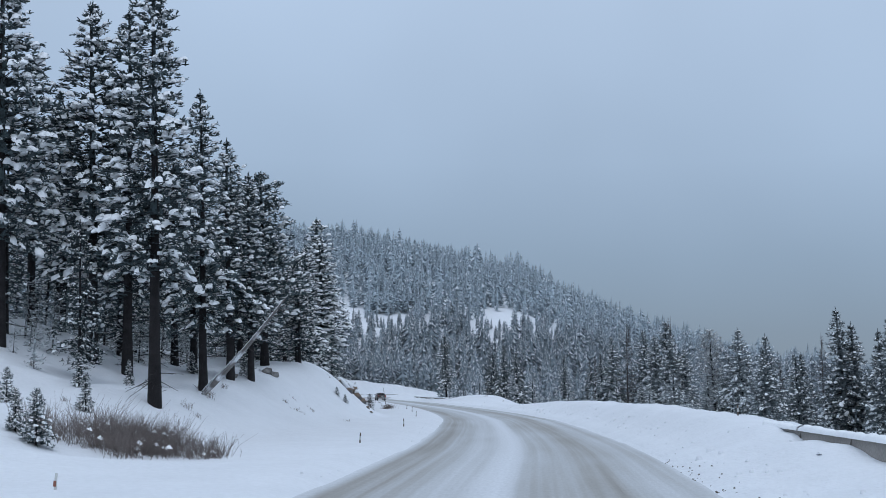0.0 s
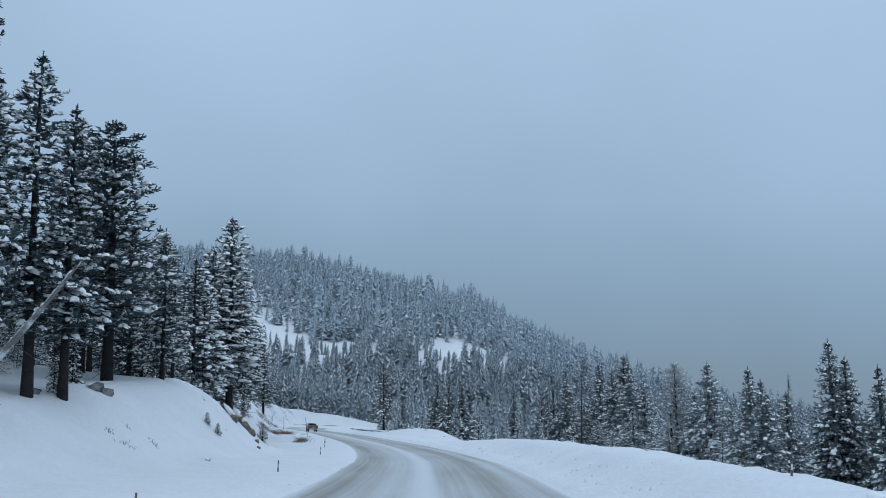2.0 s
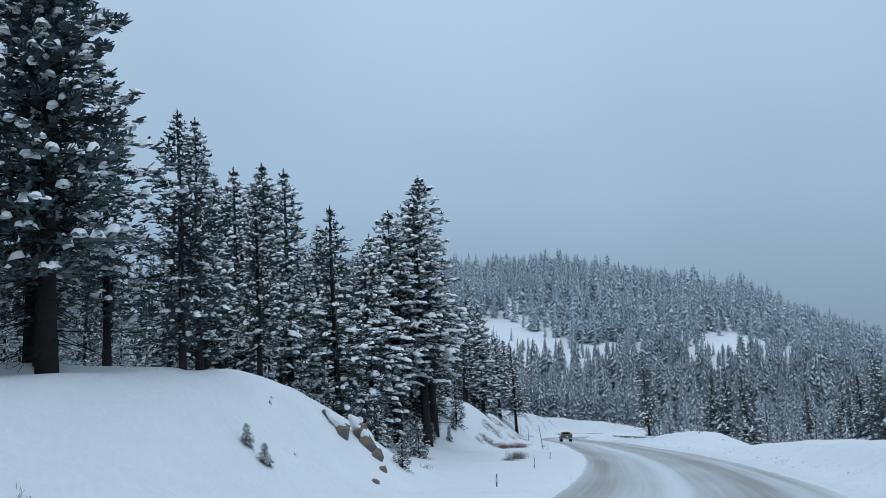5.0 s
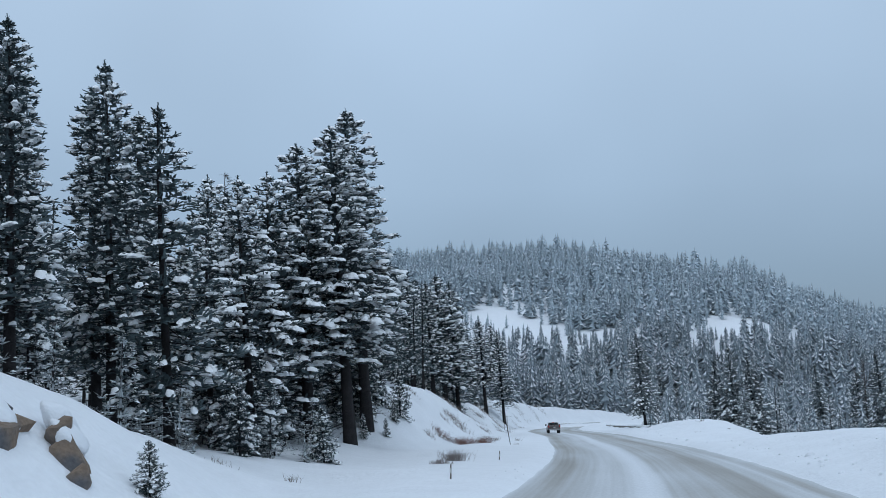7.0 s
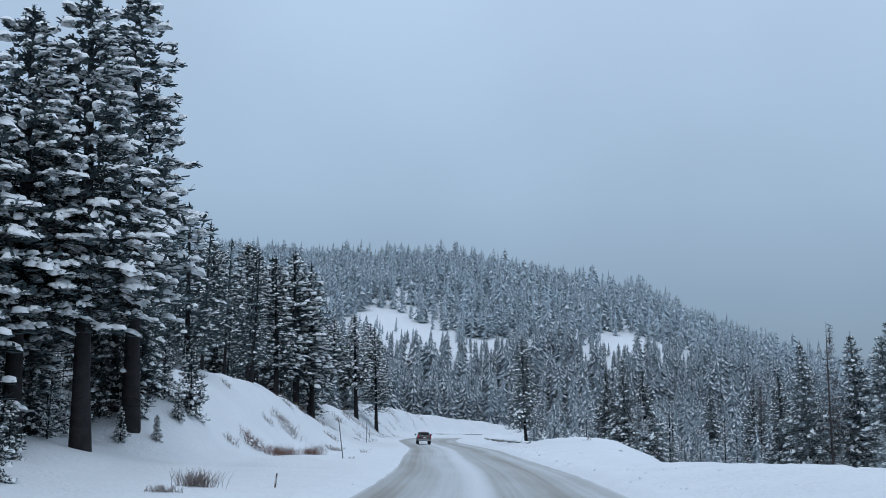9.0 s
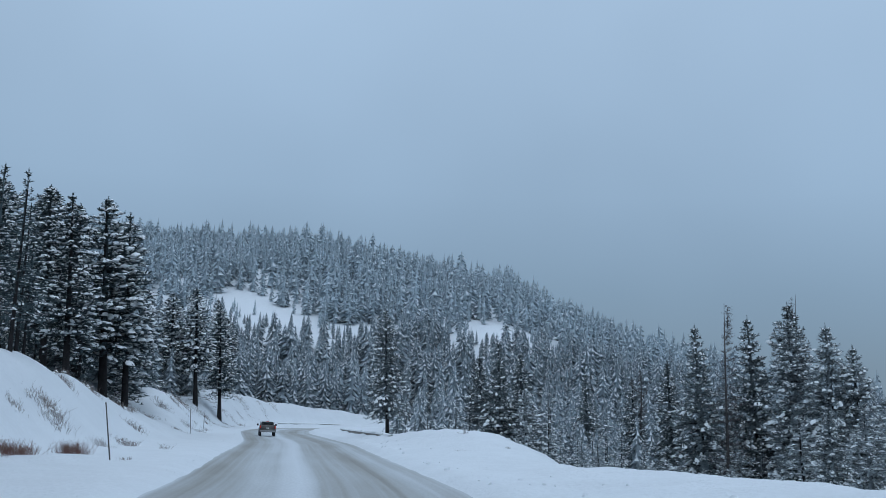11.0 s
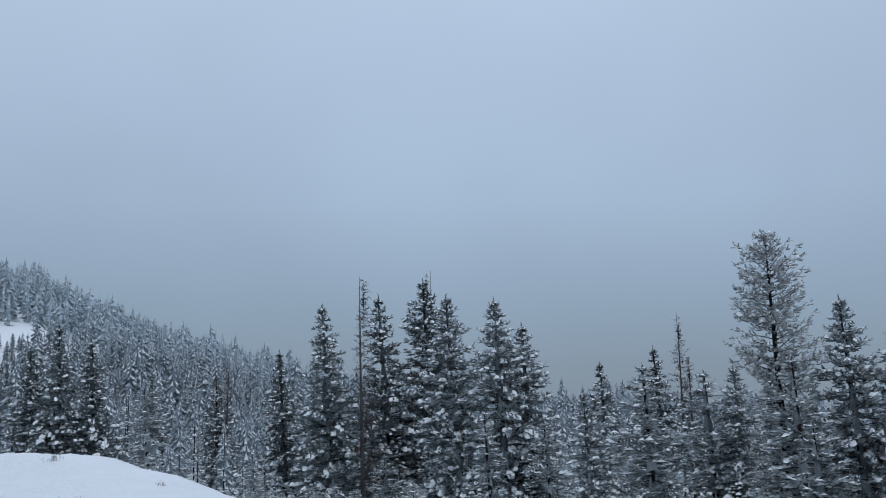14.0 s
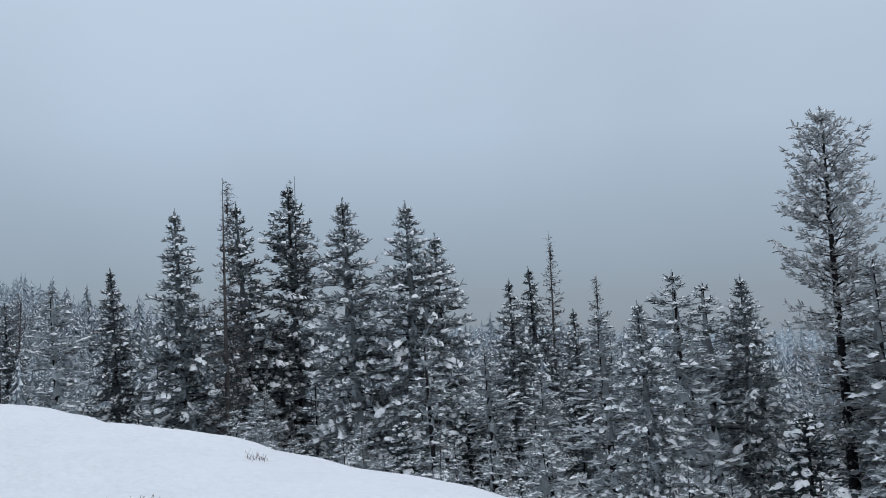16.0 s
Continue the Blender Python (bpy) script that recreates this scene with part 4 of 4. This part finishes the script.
    if white.v:
        part("snow_tuft", white, TREE_SNOW, ob, smooth=True, kind="stuff")
    return tagged(ob, label, "bush", "roadside bushes")


bush("willow_thicket", -14.2, 34.2, 2.9, 2.4, 1.6, 1900, 1, "brown leafless willow thicket half buried in snow", spread=0.4, snow=0.02)
bush("willow_thicket", -12.3, 34.6, 1.7, 1.6, 1.1, 750, 2, "brown leafless willow thicket half buried in snow", spread=0.4, snow=0.02)
bush("willow_bush", -26.6, 156.2, 1.7, 1.9, 0.95, 520, 3, "reddish bare willow bush on the bank foot", REDTWIG)
bush("willow_bush", -26.2, 162.4, 1.2, 1.6, 0.95, 240, 4, "reddish bare willow bush on the bank foot", REDTWIG)
bush("dry_grass_clump", -16.8, 125.6, 1.1, 0.7, 0.78, 220, 5, "dry grass stalks poking through the snow", spread=0.2)
bush("dry_grass_clump", -17.5, 123.0, 1.1, 0.5, 0.45, 120, 6, "dry grass stalks poking through the snow", spread=0.2)
for i, (x, y, r, h) in enumerate([(-14.3, 65.3, 0.8, 0.6), (-15.8, 65.6, 0.4, 0.35), (-14.8, 69.3, 0.4, 0.4), (-16.3, 68.2, 0.5, 0.3), (-12.5, 71, 0.3, 0.25), (-29.7, 179, 0.8, 0.9), (-26.3, 176.5, 0.6, 0.5),
                                  (-38, 190, 1.5, 0.6), (-40, 205, 1.4, 0.7), (-43, 220, 1.8, 0.7), (-48, 240, 2, 0.8), (-53, 262, 2, 0.8),
                                  (-58, 285, 2.2, 0.9), (-62, 310, 2.2, 0.9), (-8.5, 194.8, 0.6, 0.6), (-22.7, 160.3, 0.5, 0.5), (-19, 108, 0.5, 0.5), (-20.4, 104.5, 0.7, 0.6), (-17, 54, 0.5, 0.7), (-16.6, 48.2, 0.4, 0.5), (-15.8, 47.9, 0.3, 0.35), (-18.9, 40.8, 0.3, 0.3), (-24.7, 48.9, 0.3, 0.4), (-17.6, 58.4, 0.3, 0.4), (-18.2, 56, 0.4, 0.6)]):
    bush("weed_tuft", x, y, r, r, h, 20 if r < 0.9 else 40, 40 + i, "few bare weed stems standing in snow")
for i, (x, y, r, h, n) in enumerate([(-30.9, 166, 0.8, 0.7, 45), (-31.6, 171.4, 1.2, 1.1, 170), (-28, 151.7, 0.7, 0.6, 50), (-28.8, 173.1, 0.7, 1.0, 50), (-29.4, 179.3, 0.8, 0.8, 70),
                                     (-36.5, 190, 1.1, 0.7, 90), (-37.5, 198, 1.3, 0.7, 90), (-41, 213, 1.4, 0.8, 110), (-45, 230, 1.6, 0.8, 110), (-50, 250, 1.8, 0.9, 110), (-57.9, 286.5, 2.0, 1.0, 120),
                                     (-62.6, 332, 2.2, 1.0, 120), (-61.7, 352, 2.2, 1.0, 120), (-27.1, 167.2, 0.8, 0.5, 50), (-8.1, 183.2, 0.4, 0.28, 22), (-5.0, 185.2, 0.3, 0.45, 18)]):
    bush("willow_bush", x, y, r, r, h, n, 70 + i, "grey-brown bare willow bush on the snowy bank", snow=0.04)
brush_rng = random.Random(5)
for i in range(34):
    y = brush_rng.uniform(152, 345)
    v = float(np.interp(y, BANK_Y, BANK_U)) + brush_rng.uniform(0.5, 6.5)
    r = brush_rng.uniform(0.5, 1.3) * (1 + (y - 150) / 260)
    bush("willow_bush", float(road_x(np.array(y))) - v * math.sqrt(1 + float(road_slope(np.array(y))) ** 2), y, r * 1.3, r, brush_rng.uniform(0.4, 0.85), int(40 + 40 * r), 300 + i,
         "grey-brown bare willow bush on the snowy bank", snow=0.05)
for i, (x, y, h) in enumerate([(-15.1, 79.4, 0.75), (-14.4, 79.3, 0.75), (-14.4, 91.7, 1.4), (-14.5, 81.6, 0.16), (-16.6, 83.9, 0.22), (-16.9, 84.6, 0.2)]):
    plant(YOUNG[1], x, y, h, "seedling_fir", "tiny dark fir seedling poking out of snow", "sapling", "fir seedlings", spread=1.2)


def facet_stone(rng, size, bm):
    """Adds one angular block: the hull of scattered points, with a few chipped edges."""
    pts = []
    for k in range(22):
        v = Vector((rng.gauss(0, 1), rng.gauss(0, 1), rng.gauss(0, 1))).normalized()
        m = max(abs(v.x), abs(v.y), abs(v.z))
        v = v / m ** 0.8 * rng.uniform(0.8, 1.05)
        pts.append(bm.verts.new((v.x * size[0], v.y * size[1], v.z * size[2])))
    bmesh.ops.convex_hull(bm, input=pts)
    bmesh.ops.delete(bm, geom=[v for v in bm.verts if not v.link_faces], context="VERTS")


def rock(x, y, size, seed, label, dz=0.0, turn=0.0, tilt=0.0, cap=0.5):
    """A split granite block set into the bank, with snow lying over its uphill side."""
    rng = random.Random(seed)
    bm = bmesh.new()
    facet_stone(rng, size, bm)
    bmesh.ops.subdivide_edges(bm, edges=list(bm.edges), cuts=1, use_grid_fill=True)
    for v in bm.verts:
        v.co *= 1 + 0.07 * noise.noise(v.co * 2.6 + Vector((seed, 0, 0)))
    me = bpy.data.meshes.new("stone")
    bm.to_mesh(me)
    bm.free()
    me.materials.append(ROCK if "brown" in label else GREY_ROCK)
    ob = new("boulder")
    ob.matrix_basis = Matrix.Translation(at_ground(x, y, dz))
    stone = new("stone", me)
    stone.parent = ob
    stone.matrix_basis = Matrix.Rotation(turn, 4, "Z") @ Matrix.Rotation(tilt, 4, "Y")
    if cap:
        bm = bmesh.new()
        bmesh.ops.create_icosphere(bm, subdivisions=3, radius=1.0)
        base = float(height(x, y))
        for v in bm.verts:
            w = 1 + 0.25 * noise.noise(v.co * 1.7 + Vector((seed, 3, 0)))
            px, py = v.co.x * size[0] * 0.85 * w - 0.45 * size[0], v.co.y * size[1] * 0.95 * w + 0.5 * size[1]
            v.co = Vector((px, py, float(height(x + px, y + py)) - base - dz + cap * size[2] + v.co.z * 0.45 * size[2] * w))
        for f in bm.faces:
            f.smooth = True
        me2 = bpy.data.meshes.new("snow_cap")
        bm.to_mesh(me2)
        bm.free()
        me2.materials.append(SNOW)
        new("snow_cap", me2).parent = ob
    return tagged(ob, label, "rock", "bank boulders")


OUT = "brown angular granite block breaking out of the snow bank"
rock(-18.4, 70.3, (0.42, 0.36, 0.3), 1, "low grey split boulder lightly capped with snow", 0.06, cap=0.3)
rock(-17.85, 70.5, (0.32, 0.32, 0.27), 12, "low grey split boulder lightly capped with snow", 0.06, 0.4, cap=0)
rock(-19.3, 65.2, (0.4, 0.36, 0.25), 2, "low grey boulder capped with snow", cap=0.3)
rock(-16.6, 89.0, (0.5, 0.42, 0.36), 3, OUT, -0.1, 0.9, 0.5, cap=0)
rock(-16.15, 89.1, (0.36, 0.4, 0.34), 14, OUT, -0.1, 0.2, 0.5, cap=0)
rock(-15.85, 88.35, (0.5, 0.5, 0.5), 4, OUT, -0.22, 0.3, 0.5, cap=0.5)
rock(-15.8, 90.2, (0.34, 0.6, 0.75), 5, OUT, -0.2, 0.7, 0.2, cap=0.55)
rock(-15.25, 89.95, (0.42, 0.5, 0.7), 6, OUT, -0.2, 0.3, 0.25, cap=0.5)
rock(-14.8, 89.6, (0.3, 0.36, 0.5), 16, OUT, -0.18, 0.5, 0.3, cap=0)
rock(-14.1, 88.7, (0.16, 0.2, 0.26), 7, OUT, -0.06, cap=0)
rock(-13.4, 86.0, (0.14, 0.2, 0.2), 8, OUT, -0.03, cap=0)


def tube(points, radii, sides=8):
    hp = Heap()
    n = len(points)
    for k, (p, r) in enumerate(zip(points, radii)):
        p = Vector(p)
        d = (Vector(points[min(k + 1, n - 1)]) - Vector(points[max(k - 1, 0)])).normalized()
        s = d.orthogonal().normalized()
        q = d.cross(s)
        hp.v += [tuple(p + s * (r * math.cos(6.2832 * j / sides)) + q * (r * math.sin(6.2832 * j / sides))) for j in range(sides)]
    fs = [(k * sides + j, k * sides + (j + 1) % sides, (k + 1) * sides + (j + 1) % sides, (k + 1) * sides + j) for k in range(n - 1) for j in range(sides)]
    ends = Heap()
    ends.v = hp.v
    for f in fs:
        ends.f += [(f[0], f[1], f[2]), (f[0], f[2], f[3])]
    for o in (0, (n - 1) * sides):
        ends.f += [(o, o + j, o + j + 1) if o else (o, o + j + 1, o + j) for j in range(1, sides - 1)]
    return ends


def leaning_log():
    a, c = Vector((-17.9, 54.6, 2.0)), Vector((-13.0, 53.6, 7.6))
    ob = new("leaning_log")
    ob.location = a
    d = c - a
    pts = [d * t + Vector((0, 0, -0.25 * math.sin(3.1 * t))) for t in (-0.05, 0.2, 0.4, 0.6, 0.8, 1.0)]
    part("stem", tube(pts, (0.17, 0.15, 0.12, 0.09, 0.06, 0.025)), SNOWY_LOG, ob, "weathered grey fallen stem", smooth=True)
    limbs = Heap()
    rng = random.Random(3)
    for k in range(22):
        p = d * rng.uniform(0.35, 0.98) + Vector((0, 0, -0.2))
        stick(limbs, p, p + Vector((rng.uniform(-0.6, 0.9), rng.uniform(-0.7, 0.7), rng.uniform(-0.5, 0.5))), 0.02, 0.006)
    part("branchwork", limbs, DEAD, ob, kind="stuff")
    white = Heap()
    for k in range(34):
        p = d * (0.05 + 0.9 * k / 34) + Vector((0, 0, -0.25 * math.sin(3.1 * (0.05 + 0.9 * k / 34)) + 0.33 - 0.22 * k / 34))
        v, f = dome(rng, tuple(p), 0.17, 0.11 - 0.05 * k / 34, 0.06, 0.98, -0.2, 6, -1.1)
        white.add(v, f)
    part("snow_strip", white, TREE_SNOW, ob, smooth=True, kind="stuff")
    return tagged(ob, "broken dead tree leaning over the bank, snow along it", "log")


leaning_log()


def box_heap(x0, x1, y0, y1, z0, z1):
    hp = Heap()
    hp.add([(x, y, z) for z in (z0, z1) for y in (y0, y1) for x in (x0, x1)],
           [(0, 2, 3, 1), (4, 5, 7, 6), (0, 1, 5, 4), (1, 3, 7, 5), (3, 2, 6, 7), (2, 0, 4, 6)])
    return hp


def delineator(x, y, h=1.0, red=False, lean=0.0):
    """A flat flexible marker post with a reflector near its top."""
    ob = new("marker_post")
    ob.matrix_basis = Matrix.Translation(at_ground(x, y, -0.2)) @ Matrix.Rotation(lean, 4, "Y")
    part("blade", tube([(0, 0, 0), (0, 0, h * 0.6), (0, 0.01, h + 0.2)], (0.035, 0.035, 0.03), 6), POST_BROWN if not red else POST_WHITE, ob)
    part("reflector", box_heap(-0.03, 0.03, -0.045, -0.034, h * 0.75, h * 1.1), POST_RED if red else POST_WHITE, ob, "red reflective patch" if red else "white reflective patch")
    return tagged(ob, "thin roadside marker post standing in snow", "marker post", "marker posts")


delineator(-10.5, 22.3, 0.36, True)
for x, y, h, l in ((-7.4, 44.6, 0.45, 0.02), (-8.1, 65.8, 0.5, -0.03), (-10.1, 90.8, 0.5, 0), (-12.6, 109.2, 0.55, 0.03), (-15.4, 127.5, 0.5, 0.08), (9.9, 50.5, 0.5, 0)):
    delineator(x, y, h, False, l)


def snow_pole(x, y, h, lean, turn):
    ob = new("snow_pole")
    ob.matrix_basis = Matrix.Translation(at_ground(x, y, -0.3)) @ Matrix.Rotation(turn, 4, "Z") @ Matrix.Rotation(lean, 4, "Y")
    part("pole", tube([(0, 0, 0), (0, 0, h * 0.5), (0, 0, h + 0.3)], (0.035, 0.032, 0.028), 8), DEAD, ob, smooth=True)
    part("cap", tube([(0, 0, h + 0.3), (0, 0, h + 0.36)], (0.036, 0.03), 8), POST_BROWN, ob)
    return tagged(ob, "tall thin wooden snow pole leaning slightly", "pole", "snow poles")


snow_pole(-22.4, 158.8, 2.5, -0.16, 0)
snow_pole(-36.0, 212.7, 2.4, -0.05, 0)
snow_pole(-45.5, 248.0, 2.4, 0.02, 0)


def barrier(u, y0, y1, base, label):
    """Concrete barrier segments end to end beside the road, each under a cap of snow."""
    prof = [(-0.30, 0), (-0.30, 0.08), (-0.14, 0.33), (-0.08, 0.81), (0.08, 0.81), (0.14, 0.33), (0.30, 0.08), (0.30, 0)]
    y = y0
    while y < y1:
        length = 5.9
        s = float(road_slope(np.array(y + 3.0)))
        n = math.sqrt(1 + s * s)
        cx, cy = float(road_x(np.array(y + 3.0))) + u / n, y + 3.0 - u * s / n
        ob = new("concrete_barrier")
        ob.matrix_basis = Matrix.Translation((cx, cy, base)) @ Matrix.Rotation(-math.atan(s), 4, "Z")
        hp = Heap()
        k = len(prof)
        hp.add([(px, yy, pz) for yy in (-length / 2, length / 2) for px, pz in prof], [(j, (j + 1) % k, k + (j + 1) % k, k + j) for j in range(k)])
        hp.f += [(0, j, j + 1) for j in range(1, k - 1)] + [(k, k + j + 1, k + j) for j in range(1, k - 1)]
        part("body", hp, CONCRETE, ob)
        rng = random.Random(int(y * 7))
        cap, m = Heap(), 14
        rows = []
        for i in range(m + 1):
            yy = -length / 2 + length * i / m
            w, hh = 0.20 * rng.uniform(0.8, 1.2), 0.20 * rng.uniform(0.75, 1.2)
            rows.append([(-w, yy, 0.80), (-w * 0.9, yy, 0.80 + hh * 0.6), (-w * 0.3, yy, 0.80 + hh), (w * 0.4, yy, 0.80 + hh), (w * 1.0, yy, 0.80 + hh * 0.5), (w, yy, 0.79)])
        cap.v = sum(rows, [])
        for i in range(m):
            for j in range(5):
                a = i * 6 + j
                cap.f += [(a, a + 1, a + 7), (a, a + 7, a + 6)]
        part("snow_cap", cap, TREE_SNOW, ob, smooth=True)
        tagged(ob, label, "barrier", "road barriers")
        y += 6.0


barrier(9.9, -16, 42, 0.60, "weathered concrete road barrier under a snow cap")
barrier(9.2, 214, 262, 0.15, "weathered concrete road barrier under a snow cap")
barrier(-10.6, 344, 374, 0.12, "weathered concrete road barrier under a snow cap")


def clods():
    """Dirty lumps thrown up by the plough along the right edge."""
    rng = random.Random(8)
    hp = Heap()
    for k in range(110):
        y = 8 + 34 * rng.random() ** 1.4
        u = 5.2 + abs(rng.gauss(0, 0.34))
        s = float(road_slope(np.array(y)))
        x = float(road_x(np.array(y))) + u * math.sqrt(1 + s * s)
        r = rng.uniform(0.015, 0.048) * (1.5 if rng.random() < 0.1 else 1)
        z = float(height(x, y))
        v = [(x + r * rng.uniform(-1, 1), y + r * rng.uniform(-1, 1), z + r * rng.uniform(0.2, 1)) for _ in range(2)]
        v += [(x + r * math.cos(a) * rng.uniform(0.7, 1.2), y + r * math.sin(a) * rng.uniform(0.7, 1.2), z - 0.01) for a in (0, 1.3, 2.6, 3.9, 5.2)]
        hp.add(v, [(2, 3, 0), (3, 4, 0), (4, 5, 0), (5, 6, 1), (6, 2, 1), (2, 0, 1), (5, 1, 0)])
    ob = new("plough_clods", fast_mesh("plough_clods", hp.v, hp.f, [CLOD]))
    return tagged(ob, "dirty clods and gravel thrown beside the road", "gravel", kind="stuff")



def plough_lumps():
    """Broken snow blocks left by the plough on the right bank and along both road edges."""
    rng = random.Random(18)
    hp = Heap()
    for k in range(300):
        y = rng.uniform(2, 235)
        right = rng.random() < 0.8
        u = (6.0 + abs(rng.gauss(0, 1.6))) if right else -(5.5 + abs(rng.gauss(0, 0.5)))
        s = float(road_slope(np.array(y)))
        x = float(road_x(np.array(y))) + u * math.sqrt(1 + s * s)
        r = rng.uniform(0.03, 0.10) * (1.9 if right and rng.random() < 0.12 else 1) * (1 if right else 0.7)
        hp.add(*dome(rng, (x, y, float(height(x, y)) + r * 0.1), r * rng.uniform(0.8, 1.5), r, r * rng.uniform(0.5, 0.9), math.cos(k), math.sin(k), 6, slope=rng.uniform(-0.2, 0.2), full=True))
    ob = new("plough_lumps", fast_mesh("plough_lumps", hp.v, hp.f, [SNOW], smooth=True))
    return tagged(ob, "broken snow lumps pushed up by the plough", "snow lumps", kind="stuff")


clods()
plough_lumps()


# ---- pickup truck ----
def rounded_box(size, at, bevel, name, mat, parent, label="", segments=3, taper=None):
    bm = bmesh.new()
    bmesh.ops.create_cube(bm, size=1.0)
    for v in bm.verts:
        v.co = Vector((v.co.x * size[0], v.co.y * size[1], v.co.z * size[2]))
        if taper and v.co.z > 0:
            v.co.x *= taper[0]
            v.co.y = v.co.y * taper[1] + taper[2]
    bmesh.ops.bevel(bm, geom=list(bm.edges), offset=bevel, segments=segments, affect="EDGES")
    for v in bm.verts:
        v.co += Vector(at)
    for f in bm.faces:
        f.smooth = True
    me = bpy.data.meshes.new(name)
    bm.to_mesh(me)
    bm.free()
    me.materials.append(mat)
    ob = new(name, me)
    ob.parent = parent
    return tagged(ob, label)


def pickup(x, y, turn):
    """A crew-cab pickup that faces away along its own +y axis."""
    ob = new("pickup_truck")
    ob.matrix_basis = Matrix.Translation((x, y, 0.03)) @ Matrix.Rotation(turn, 4, "Z")
    rounded_box((1.98, 5.7, 0.55), (0, 0, 0.78), 0.09, "lower_body", PAINT, ob)
    rounded_box((0.09, 1.85, 0.42), (-0.94, -1.85, 1.18), 0.03, "bed_side", PAINT, ob)
    rounded_box((0.09, 1.85, 0.42), (0.94, -1.85, 1.18), 0.03, "bed_side", PAINT, ob)
    gate = rounded_box((1.72, 0.09, 0.55), (0, -2.83, 1.12), 0.03, "tailgate", PAINT, ob)
    rounded_box((0.26, 0.03, 0.06), (0, -2.885, 1.26), 0.012, "handle", BLACK, gate, "black tailgate handle")
    rounded_box((0.34, 0.02, 0.16), (0, -2.885, 0.98), 0.008, "plate_bar", POST_WHITE, gate, "plain pale licence plate")
    rounded_box((1.86, 2.3, 0.72), (0, 0.35, 1.40), 0.14, "cab", PAINT, ob, taper=(0.84, 0.78, -0.05))
    rounded_box((1.42, 0.03, 0.36), (0, -0.745, 1.55), 0.012, "rear_window", GLASS, ob, "dark rear window")
    for s in (-1, 1):
        rounded_box((0.03, 1.6, 0.34), (0.83 * s, 0.35, 1.56), 0.012, "side_window", GLASS, ob, "dark side window")
        lamp = rounded_box((0.16, 0.08, 0.42), (0.90 * s, -2.86, 1.14), 0.025, "tail_lamp", BLACK, ob)
        rounded_box((0.12, 0.02, 0.30), (0.90 * s, -2.905, 1.12), 0.008, "lens", LAMP, lamp, "glowing red lamp lens")
        rounded_box((0.24, 0.14, 0.26), (1.14 * s, 1.15, 1.36), 0.04, "side_mirror", BLACK, ob, "black side mirror")
        for yy in (-1.75, 1.75):
            wheel = part("wheel", wheel_ring(0.40, 0.26, 0.26, 20), TYRE, ob, "snow-caked black tyre", smooth=True)
            wheel.location = (0.86 * s, yy, 0.40)
            part("rim", wheel_ring(0.25, 0.06, 0.20, 16), RIM, wheel, "grey metal rim", smooth=True)
    rounded_box((1.9, 0.16, 0.2), (0, -2.9, 0.62), 0.04, "rear_bumper", RIM, ob, "salt-stained chrome bumper")
    rounded_box((1.9, 0.2, 0.24), (0, 2.86, 0.62), 0.05, "front_bumper", RIM, ob)
    rounded_box((1.74, 1.3, 0.3), (0, 2.05, 1.12), 0.1, "bonnet", PAINT, ob, taper=(0.94, 0.95, -0.02))
    rounded_box((0.34, 0.02, 0.05), (0, -0.76, 1.80), 0.008, "brake_lamp", LAMP, ob, "red high brake lamp")
    return tagged(ob, "dark grey pickup truck with lit tail lamps on the road", "truck")


def wheel_ring(r, hole, width, sides):
    hp = Heap()
    rings = [(hole, -width / 2), (r * 0.92, -width / 2), (r, -width / 2 + 0.04), (r, width / 2 - 0.04), (r * 0.92, width / 2), (hole, width / 2)]
    for rr, xx in rings:
        hp.v += [(xx, rr * math.cos(6.2832 * j / sides), rr * math.sin(6.2832 * j / sides)) for j in range(sides)]
    n = len(rings)
    for k in range(n):
        k2 = (k + 1) % n
        for j in range(sides):
            j2 = (j + 1) % sides
            a, b2, c, d = k * sides + j, k * sides + j2, k2 * sides + j2, k2 * sides + j
            hp.f += [(a, b2, c), (a, c, d)]
    return hp


TRUCK_Y = 242.0
pickup(float(road_x(np.array(TRUCK_Y))) - 2.3, TRUCK_Y, -math.atan(float(road_slope(np.array(TRUCK_Y)))))
